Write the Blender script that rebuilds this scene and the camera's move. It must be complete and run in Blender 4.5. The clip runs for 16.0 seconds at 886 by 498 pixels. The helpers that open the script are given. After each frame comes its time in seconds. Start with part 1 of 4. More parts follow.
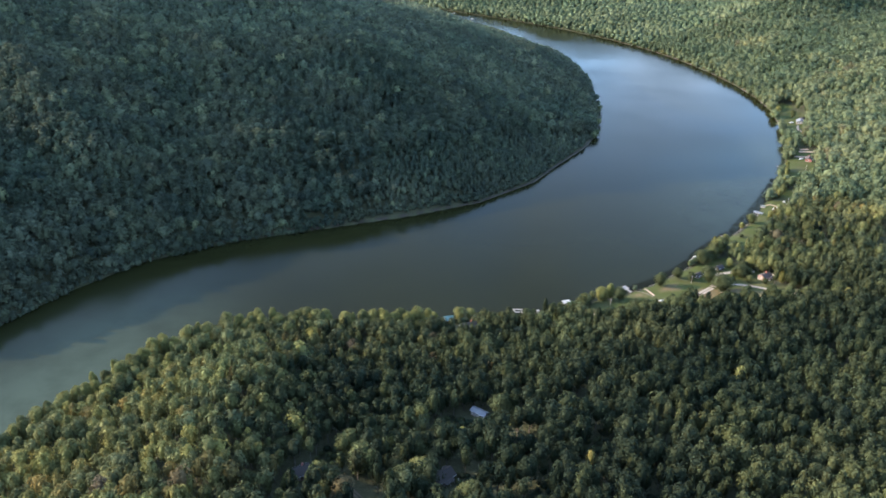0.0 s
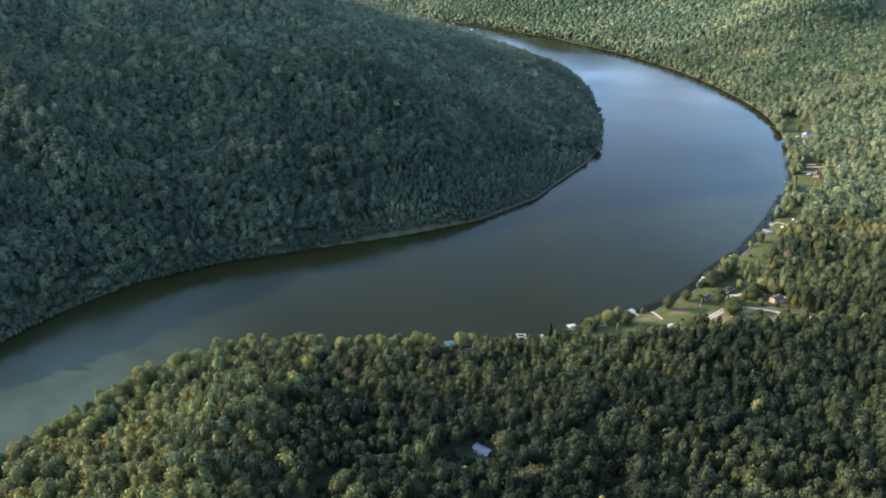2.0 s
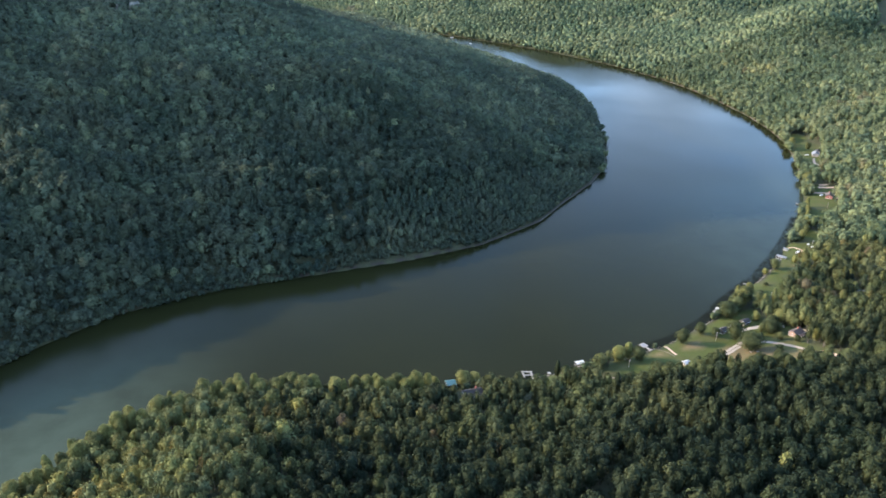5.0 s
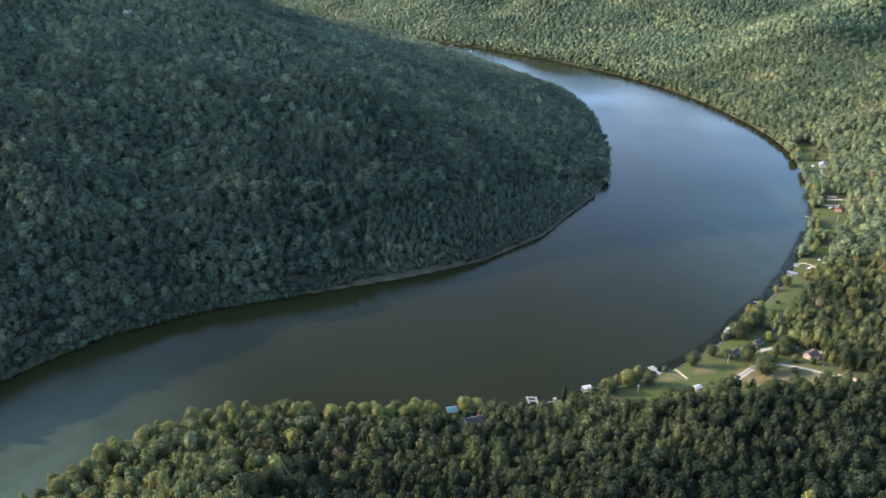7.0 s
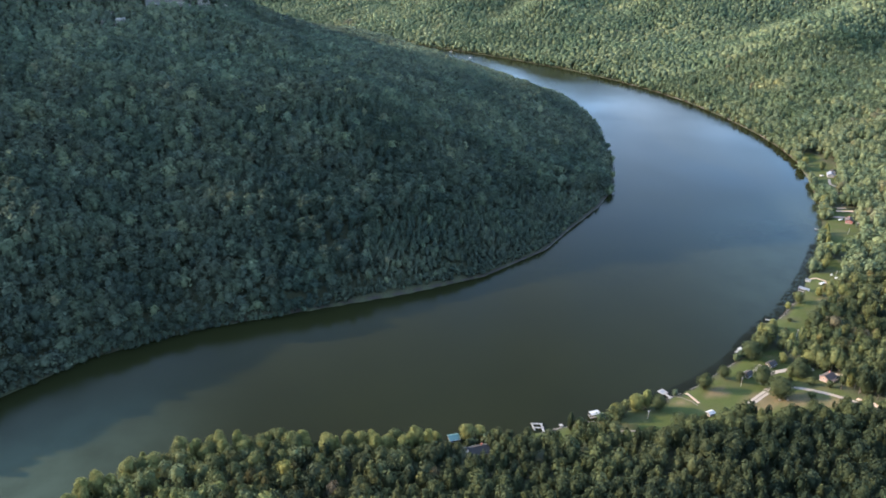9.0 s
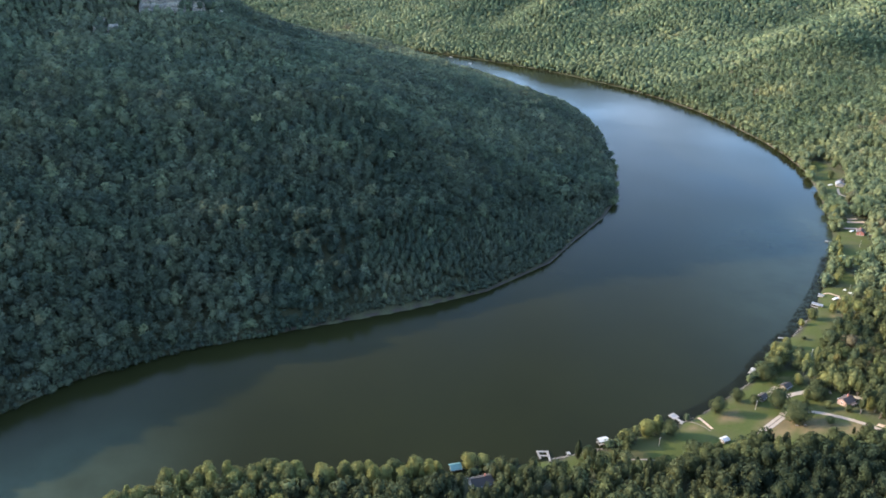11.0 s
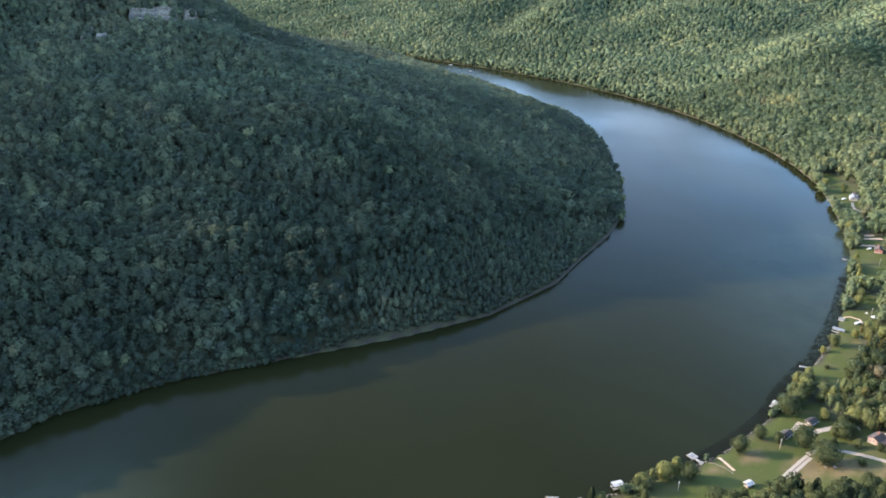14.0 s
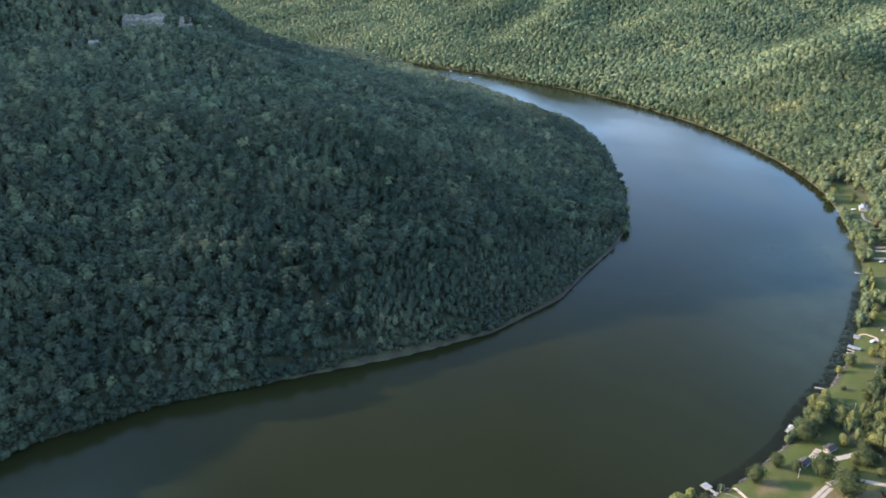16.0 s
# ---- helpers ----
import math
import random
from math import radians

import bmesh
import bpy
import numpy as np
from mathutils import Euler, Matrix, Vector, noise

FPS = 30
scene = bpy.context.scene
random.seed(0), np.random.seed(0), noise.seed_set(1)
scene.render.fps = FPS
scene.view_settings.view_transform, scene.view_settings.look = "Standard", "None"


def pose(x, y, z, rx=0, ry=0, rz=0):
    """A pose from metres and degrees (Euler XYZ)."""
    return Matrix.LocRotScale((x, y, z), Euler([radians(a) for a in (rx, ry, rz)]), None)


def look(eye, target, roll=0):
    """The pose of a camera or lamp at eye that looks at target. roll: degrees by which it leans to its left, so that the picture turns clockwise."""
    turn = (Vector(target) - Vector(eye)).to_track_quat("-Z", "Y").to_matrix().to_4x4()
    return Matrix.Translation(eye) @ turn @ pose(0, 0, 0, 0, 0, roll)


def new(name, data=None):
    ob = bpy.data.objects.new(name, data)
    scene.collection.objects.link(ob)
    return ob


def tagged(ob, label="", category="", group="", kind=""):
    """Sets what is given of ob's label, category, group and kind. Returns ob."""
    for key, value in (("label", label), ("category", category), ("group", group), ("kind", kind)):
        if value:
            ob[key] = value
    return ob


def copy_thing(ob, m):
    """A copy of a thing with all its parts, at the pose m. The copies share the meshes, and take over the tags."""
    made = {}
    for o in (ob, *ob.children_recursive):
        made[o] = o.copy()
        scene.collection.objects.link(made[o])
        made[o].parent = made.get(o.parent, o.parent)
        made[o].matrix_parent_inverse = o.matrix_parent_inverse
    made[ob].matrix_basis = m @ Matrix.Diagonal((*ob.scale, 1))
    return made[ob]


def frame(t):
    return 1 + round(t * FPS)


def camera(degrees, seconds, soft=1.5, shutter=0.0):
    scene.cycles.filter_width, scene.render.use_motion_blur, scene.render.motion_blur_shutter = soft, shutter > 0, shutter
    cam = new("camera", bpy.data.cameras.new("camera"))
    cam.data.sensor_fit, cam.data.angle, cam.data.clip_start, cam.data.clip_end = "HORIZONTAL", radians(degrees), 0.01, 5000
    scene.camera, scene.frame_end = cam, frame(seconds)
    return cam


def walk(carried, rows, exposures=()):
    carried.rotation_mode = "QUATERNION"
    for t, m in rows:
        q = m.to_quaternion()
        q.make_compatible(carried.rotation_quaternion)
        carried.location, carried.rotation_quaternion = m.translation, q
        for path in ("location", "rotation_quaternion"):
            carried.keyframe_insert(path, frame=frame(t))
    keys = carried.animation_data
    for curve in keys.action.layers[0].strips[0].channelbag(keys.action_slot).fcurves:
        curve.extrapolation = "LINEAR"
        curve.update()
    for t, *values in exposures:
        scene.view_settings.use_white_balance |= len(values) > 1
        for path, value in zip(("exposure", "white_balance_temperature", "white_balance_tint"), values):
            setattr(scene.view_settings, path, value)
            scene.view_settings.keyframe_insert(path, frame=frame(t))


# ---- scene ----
cam = camera(62, 16.0, soft=1.7)
PATH = [
    (0, (-11.81, 0.41, 285.77), (-0.026, 89.905, 242.741), 1.02),
    (1, (-10.93, 12.12, 285.80), (0.958, 101.854, 243.305), 1.09),
    (2, (-10.11, 23.77, 285.85), (1.889, 113.732, 243.860), 1.14),
    (3, (-9.32, 35.39, 285.90), (2.791, 125.561, 244.394), 1.16),
    (4, (-8.53, 47.00, 285.95), (3.683, 137.363, 244.896), 1.18),
    (5, (-7.73, 58.61, 285.99), (4.581, 149.151, 245.359), 1.19),
    (6, (-6.89, 70.24, 286.03), (5.501, 160.938, 245.778), 1.19),
    (7, (-6.02, 81.89, 286.06), (6.450, 172.733, 246.150), 1.18),
    (8, (-5.11, 93.57, 286.07), (7.437, 184.540, 246.472), 1.17),
    (9, (-4.14, 105.28, 286.06), (8.466, 196.358, 246.747), 1.16),
    (10, (-3.12, 117.00, 286.04), (9.536, 208.186, 246.977), 1.15),
    (11, (-2.05, 128.74, 286.00), (10.646, 220.015, 247.169), 1.15),
    (12, (-0.94, 140.47, 285.93), (11.790, 231.836, 247.329), 1.14),
    (13, (0.19, 152.18, 285.85), (12.959, 243.631, 247.468), 1.13),
    (14, (1.34, 163.83, 285.74), (14.141, 255.384, 247.599), 1.13),
    (15, (2.48, 175.41, 285.61), (15.320, 267.071, 247.735), 1.13),
    (16, (3.59, 186.89, 285.45), (16.479, 278.665, 247.893), 1.12),
]
walk(cam, [(t, look(eye, target, roll)) for t, eye, target, roll in PATH],
     exposures=[(0, 2.95, 4870, 8), (16, 2.95, 4870, 8)])

# ---------------------------------------------------------------- light
SUN_AZ, SUN_EL = radians(-73), radians(17.95)      # from +y towards +x; the sun stands low in the west
sun_way = Vector((math.sin(SUN_AZ) * math.cos(SUN_EL), math.cos(SUN_AZ) * math.cos(SUN_EL), math.sin(SUN_EL)))
world = bpy.data.worlds.new("world")
scene.world = world
world.use_nodes = True
wn = world.node_tree.nodes
sky = wn.new("ShaderNodeTexSky")
sky.sky_type = "NISHITA"
sky.sun_disc = False
sky.sun_elevation, sky.sun_rotation = SUN_EL, SUN_AZ
sky.dust_density, sky.ozone_density = 1.2, 0.8
wn["Background"].inputs["Strength"].default_value = 0.15
at = wn.new("ShaderNodeTexCoord")
fleece = wn.new("ShaderNodeTexNoise")
fleece.inputs["Scale"].default_value, fleece.inputs["Detail"].default_value, fleece.inputs["Roughness"].default_value = 2.6, 6.0, 0.6
cover = wn.new("ShaderNodeMapRange")
cover.inputs["From Min"].default_value, cover.inputs["From Max"].default_value, cover.inputs["To Max"].default_value = 0.38, 0.64, 0.88
grey = wn.new("ShaderNodeRGBToBW")
white = wn.new("ShaderNodeMix")
white.data_type = "RGBA"
thick = wn.new("ShaderNodeMath")
thick.operation = "MULTIPLY"
thick.inputs[1].default_value = 1.02
for a, b in ((at.outputs["Generated"], fleece.inputs["Vector"]), (fleece.outputs["Fac"], cover.inputs["Value"]), (sky.outputs[0], grey.inputs[0]), (grey.outputs[0], thick.inputs[0]),
             (cover.outputs[0], white.inputs[0]), (sky.outputs[0], white.inputs[6]), (thick.outputs[0], white.inputs[7]), (white.outputs[2], wn["Background"].inputs["Color"])):
    world.node_tree.links.new(a, b)
sun = new("sun", bpy.data.lights.new("sun", "SUN"))
sun.data.energy, sun.data.angle, sun.data.color = 2.6, radians(0.6), (1.0, 0.68, 0.34)
sun.matrix_world = look(sun_way * 2000, (0, 0, 0))

# ---------------------------------------------------------------- materials


class Nodes:
    """A short way to write a node material."""

    def __init__(self, name, rough=0.8, spec=0.3):
        self.mat = bpy.data.materials.new(name)
        self.mat.use_nodes = True
        self.tree = self.mat.node_tree
        self.bsdf = self.tree.nodes["Principled BSDF"]
        self.bsdf.inputs["Roughness"].default_value = rough
        self.bsdf.inputs["Specular IOR Level"].default_value = spec

    def add(self, kind, **values):
        node = self.tree.nodes.new(kind)
        for key, value in values.items():
            node.inputs[key.replace("_", " ")].default_value = value
        return node

    def link(self, a, b):
        self.tree.links.new(a, b)

    def coords(self):
        return self.add("ShaderNodeTexCoord").outputs["Object"]

    def noise(self, scale, detail=4.0, rough=0.55, vector=None):
        node = self.add("ShaderNodeTexNoise", Scale=scale, Detail=detail, Roughness=rough)
        self.link(vector or self.coords(), node.inputs["Vector"])
        return node.outputs["Fac"]

    def ramp(self, fac, stops):
        node = self.add("ShaderNodeValToRGB")
        while len(node.color_ramp.elements) < len(stops):
            node.color_ramp.elements.new(0.5)
        for el, (at, col) in zip(node.color_ramp.elements, stops):
            el.position, el.color = at, (*col, 1)
        self.link(fac, node.inputs["Fac"])
        return node.outputs["Color"]

    def mix(self, fac, a, b, how="MIX"):
        node = self.tree.nodes.new("ShaderNodeMix")
        node.data_type, node.blend_type = "RGBA", how
        for key, value in ((0, fac), (6, a), (7, b)):
            if isinstance(value, (int, float)):
                node.inputs[key].default_value = value
            elif isinstance(value, tuple):
                node.inputs[key].default_value = (*value, 1)
            else:
                self.link(value, node.inputs[key])
        return node.outputs[2]

    def maths(self, how, a, b):
        node = self.tree.nodes.new("ShaderNodeMath")
        node.operation = how
        for key, value in ((0, a), (1, b)):
            if isinstance(value, (int, float)):
                node.inputs[key].default_value = value
            else:
                self.link(value, node.inputs[key])
        return node.outputs[0]

    def colour(self, out):
        self.link(out, self.bsdf.inputs["Base Color"])
        return self

    def bump(self, height, strength=0.4, distance=0.1):
        node = self.add("ShaderNodeBump", Strength=strength, Distance=distance)
        self.link(height, node.inputs["Height"])
        self.link(node.outputs[0], self.bsdf.inputs["Normal"])
        return self


def worn(name, dark, light, scale=2.0, rough=0.8, metal=0.0, spec=0.3, bump=0.25):
    """A plain surface with two scales of variation and a slight relief."""
    n = Nodes(name, rough, spec)
    fine = n.noise(scale * 8, 5, 0.65)
    broad = n.noise(scale, 3)
    n.colour(n.mix(n.maths("MULTIPLY", fine, broad), dark, light))
    n.bsdf.inputs["Metallic"].default_value = metal
    n.bump(fine, bump, 0.05)
    return n.mat


def foliage(name, LEAF, clump=1.0, thin=0.22):
    """Leaves: the hue goes with each tree's own tone, and each clump varies a little about it."""

    def about(r, g, b):
        return tuple(1 + (v - 1) * clump for v in (r, g, b))

    n = Nodes(name, 0.8, 0.07)
    tone = n.add("ShaderNodeAttribute")
    tone.attribute_name = "tone"
    base = n.ramp(tone.outputs["Fac"], [(0.0, LEAF[0]), (0.3, LEAF[1]), (0.55, LEAF[2]), (0.8, LEAF[3]), (0.93, LEAF[4]), (1.0, LEAF[5])])
    island = n.add("ShaderNodeNewGeometry").outputs["Random Per Island"]
    shade = n.mix(1.0, n.ramp(island, [(0.0, about(0.66, 0.68, 0.68)), (0.6, (1.0, 1.0, 1.0)), (1.0, about(1.4, 1.34, 1.2))]),
                  n.ramp(n.noise(0.9, 5, 0.7), [(0.32, about(0.65, 0.67, 0.65)), (0.68, about(1.38, 1.34, 1.25))]), "MULTIPLY")
    cast = n.add("ShaderNodeAttribute")
    cast.attribute_name = "cast"
    base = n.mix(1.0, base, n.ramp(cast.outputs["Fac"], [(0.0, about(0.86, 0.94, 1.3)), (0.4, (1.0, 1.0, 1.0)), (0.7, about(1.12, 1.08, 0.85)), (1.0, about(1.38, 0.96, 0.8))]), "MULTIPLY")
    stand = n.ramp(n.noise(0.012, 3), [(0.3, (0.8, 0.9, 0.85)), (0.7, (1.2, 1.12, 1.0))])
    n.colour(n.mix(1.0, n.mix(1.0, base, shade, "MULTIPLY"), stand, "MULTIPLY"))
    n.bump(n.noise(1.6, 4, 0.7), 0.4, 0.4)
    glow = n.add("ShaderNodeBsdfTranslucent")
    n.link(base, glow.inputs["Color"])
    both = n.add("ShaderNodeMixShader", Fac=thin)
    n.link(n.bsdf.outputs[0], both.inputs[1])
    n.link(glow.outputs[0], both.inputs[2])
    n.link(both.outputs[0], n.tree.nodes["Material Output"].inputs["Surface"])
    return n.mat


# the darkest tone is set low to hold the hollow's shade
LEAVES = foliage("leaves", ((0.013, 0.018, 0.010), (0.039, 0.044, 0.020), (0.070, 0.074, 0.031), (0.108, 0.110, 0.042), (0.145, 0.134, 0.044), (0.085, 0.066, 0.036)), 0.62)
# the mountain's dull blue-green leaves: haze is put into their colour and low contrast
HAZED_LEAVES = foliage("hazed_leaves", ((0.028, 0.036, 0.026), (0.041, 0.050, 0.036), (0.061, 0.071, 0.048), (0.106, 0.122, 0.076), (0.126, 0.138, 0.079), (0.112, 0.112, 0.068)), 0.3, 0.4)
# the hills' leaves stand between the two, with less haze in their colour
HILL_LEAVES = foliage("hill_leaves", ((0.026, 0.036, 0.021), (0.040, 0.052, 0.029), (0.060, 0.074, 0.040), (0.098, 0.112, 0.060), (0.122, 0.128, 0.062), (0.100, 0.094, 0.056)), 0.45, 0.35)
BARK = worn("bark", (0.045, 0.036, 0.028), (0.16, 0.13, 0.105), 2.0, 0.95, bump=0.6)


def ground_material():
    """Forest floor under the trees, mown grass in the clearings and mud at the water's edge."""
    n = Nodes("ground", 0.95, 0.1)
    fine, broad = n.noise(0.9, 6, 0.7), n.noise(0.045, 4)
    floor = n.ramp(fine, [(0.3, (0.022, 0.026, 0.012)), (0.7, (0.062, 0.058, 0.030))])
    grass = n.mix(n.ramp(broad, [(0.48, (0, 0, 0)), (0.68, (1, 1, 1))]), n.ramp(fine, [(0.3, (0.032, 0.039, 0.008)), (0.7, (0.050, 0.055, 0.012))]),
                  n.ramp(fine, [(0.3, (0.058, 0.048, 0.019)), (0.7, (0.046, 0.049, 0.016))]))
    mud = n.ramp(fine, [(0.3, (0.019, 0.016, 0.012)), (0.7, (0.040, 0.033, 0.024))])
    lawn = n.add("ShaderNodeAttribute")
    lawn.attribute_name = "lawn"
    shore = n.add("ShaderNodeAttribute")
    shore.attribute_name = "shore"
    dry = n.add("ShaderNodeAttribute")
    dry.attribute_name = "dry"
    parched = n.ramp(fine, [(0.3, (0.108, 0.074, 0.036)), (0.7, (0.074, 0.062, 0.026))])
    patchy = n.maths("MULTIPLY", dry.outputs["Fac"], n.ramp(n.noise(0.16, 5, 0.65), [(0.28, (0.1, 0.1, 0.1)), (0.52, (1, 1, 1))]))
    n.colour(n.mix(shore.outputs["Fac"], n.mix(lawn.outputs["Fac"], floor, n.mix(patchy, grass, parched)), mud))
    n.bump(fine, 0.6, 0.4)
    return n.mat


def water_material():
    """Turbid green river water under a faint breeze."""
    n = Nodes("water", 0.07, 0.06)
    n.bsdf.inputs["IOR"].default_value = 1.28
    silt_haze = n.add("ShaderNodeAttribute")
    silt_haze.attribute_name = "silt_haze"
    clouded = n.maths("MULTIPLY", silt_haze.outputs["Fac"], n.ramp(n.noise(0.03, 5, 0.6), [(0.3, (0.55, 0.55, 0.55)), (0.6, (1, 1, 1))]))
    clear = (n.ramp(n.noise(0.006, 4), [(0.3, (0.0080, 0.0086, 0.0028)), (0.7, (0.0106, 0.0112, 0.0036))]))
    n.colour(n.mix(clouded, clear, (0.038, 0.047, 0.030)))
    breeze = n.ramp(n.noise(0.0035, 4, 0.6), [(0.35, (0.07, 0.07, 0.07)), (0.65, (0.24, 0.24, 0.24))])
    n.link(breeze, n.bsdf.inputs["Roughness"])
    ripple = n.mix(0.5, n.noise(0.35, 5, 0.6), n.noise(0.05, 3))
    # the spreading wake of the boats
    turned = n.add("ShaderNodeMapping")
    turned.inputs["Rotation"].default_value = (0, 0, radians(-20))
    n.link(n.coords(), turned.inputs["Vector"])
    wave = n.add("ShaderNodeTexWave", Scale=0.024, Distortion=1.5, Detail=2.0)
    n.link(turned.outputs[0], wave.inputs["Vector"])
    wake = n.add("ShaderNodeAttribute")
    wake.attribute_name = "wake"
    n.bump(n.maths("ADD", ripple, n.maths("MULTIPLY", wave.outputs["Fac"], wake.outputs["Fac"])), 0.16, 0.5)
    return n.mat


# ---------------------------------------------------------------- the lie of the land
# banks of the river as plan lines, water level at z = 0
WEST = [(-900, -900), (-640, -240), (-470, 160), (-352, 381), (-274, 491), (-236, 547), (-193, 592), (-124, 627), (-56, 646), (42, 673),
        (117, 702), (189, 757), (227, 807), (285, 878), (322, 940), (353, 1032), (381, 1140), (403, 1260), (402, 1370), (376, 1480),
        (335, 1620), (270, 1760), (190, 1890), (90, 2010), (-40, 2130), (-220, 2260), (-600, 2420), (-1500, 2600)]
EAST = [(-760, -900), (-560, -260), (-400, 80), (-290, 255), (-228, 335), (-190, 385), (-150, 440), (-105, 468), (-55, 474), (0, 466), (52, 463),
        (107, 472), (148, 480), (180, 490), (209, 500), (232, 511), (267, 533), (290, 552), (313, 575), (355, 607), (399, 652), (440, 700),
        (474, 742), (520, 812), (557, 881), (595, 960), (624, 1033), (642, 1110), (652, 1200), (653, 1312), (645, 1420), (626, 1520), (585, 1649),
        (508, 1811), (440, 1915), (362, 2023), (261, 2141), (120, 2280), (-60, 2430), (-350, 2610), (-1500, 2900)]
# the houses' and the docks' lawns, and the openings in the wood: x, y, half length, half width, turn
CLEARINGS = [(256, 506, 66, 24, 31), (200, 480, 40, 20, 18), (122, 467, 38, 13, 12), (284, 467, 50, 19, -6), (316, 448, 8, 6, 60), (190, 463, 42, 12, 12), (309, 507, 19, 20, 10), (300, 538, 18, 9, 40), (294, 487, 32, 14, -20), (236, 470, 24, 8, 10)]
CLEARINGS += [(345, 587, 24, 17, 45), (335, 560, 14, 8, 40), (376, 617, 34, 18, 48), (414, 656, 28, 20, 45), (452, 692, 20, 12, 50), (485, 733, 20, 15, 55), (508, 758, 24, 15, 58), (434, 664, 14, 11, 45), (519, 783, 30, 20, 58), (545, 814, 24, 13, 60),
             (575, 868, 14, 8, 62), (616, 962, 42, 19, 67), (601, 933, 22, 11, 68), (554, 830, 15, 10, 62), (640, 1015, 26, 14, 75),
             (640, 1040, 12, 8, 75), (650, 1044, 22, 14, 62), (630, 990, 40, 22, 67), (588, 912, 24, 12, 62), (403, 556, 12, 8, -38)]
# where the lawns are parched
DRY = [(264, 484, 16, 10, 30), (284, 480, 18, 11, -20), (306, 470, 12, 8, -50), (240, 500, 12, 6, 20), (212, 492, 9, 5, 20), (398, 624, 8, 3, 40)]
# broad trees about the cabins in the hollow: kind, x, y, width, height
COURT_TREES = [("maple", -13.2, 287.4, 16, 15), ("maple", -18.3, 302.9, 12, 13), ("pale", -42.8, 306.5, 9, 12), ("oak", 6.3, 267.4, 14.5, 15), ("maple", 35.2, 250.1, 12.5, 14),
               ("oak", 31.2, 298.7, 11, 13), ("oak", -58.8, 290.7, 9.5, 13), ("oak", -5, 305, 10, 13), ("oak", 16, 290, 11, 12), ("oak", -52, 300, 10, 12)]
# rough openings grown over with scrub
SCRUB = [(40, 304, 13, 10, 0), (32, 316, 9, 7, 0), (33, 268, 6, 6, 0), (58, 312, 13, 8, -20), (104, 312, 10, 6, 20), (46, 312, 12, 8, -20)]


# rock faces on the mountain: from, to, height
ROCKS = [(-254, 1146, -200, 1163, 17), (-193, 1168, -178, 1177, 16), (-168, 1200, -158, 1216, 15),
         (-294, 1078, -281, 1078, 13), (-277, 1082, -264, 1089, 15), (-294, 1114, -285, 1115, 12)]


def to_line(x, y, line):
    """How far points lie from a plan line."""
    best = np.full(x.shape, 1e9)
    for (ax, ay), (bx, by) in zip(line, line[1:]):
        ux, uy = bx - ax, by - ay
        k = np.clip(((x - ax) * ux + (y - ay) * uy) / (ux * ux + uy * uy), 0, 1)
        best = np.minimum(best, np.hypot(x - ax - k * ux, y - ay - k * uy))
    return best


def inside(x, y, ring):
    """Whether points lie within a plan ring."""
    odd = np.zeros(x.shape, bool)
    for (ax, ay), (bx, by) in zip(ring, ring[1:] + ring[:1]):
        if ay != by:
            odd ^= ((ay > y) != (by > y)) & (x < (bx - ax) * (y - ay) / (by - ay) + ax)
    return odd


def waves(x, y, size, seed):
    """A smooth, irregular field between about -1 and 1, of that size in metres."""
    rng = np.random.RandomState(seed)
    total = np.zeros(x.shape)
    for k in range(7):
        a, p, s = rng.uniform(0, 6.28), rng.uniform(0, 6.28), size * rng.uniform(0.6, 1.7)
        total += np.sin((x * math.cos(a) + y * math.sin(a)) * 6.28 / s + p)
    return total / 3.2


def smooth(v, a, b):
    k = np.clip((v - a) / (b - a), 0, 1)
    return k * k * (3 - 2 * k)


def ridge(x, y, ax, ay, bx, by, width):
    """1 on the line from a to b, falling off to its sides and before a; beyond b it goes on."""
    ux, uy = bx - ax, by - ay
    long = math.hypot(ux, uy)
    along = ((x - ax) * ux + (y - ay) * uy) / long
    across = ((x - ax) * uy - (y - ay) * ux) / long
    return np.exp(-(across / width) ** 2) * smooth(along, 0, long * 0.8)


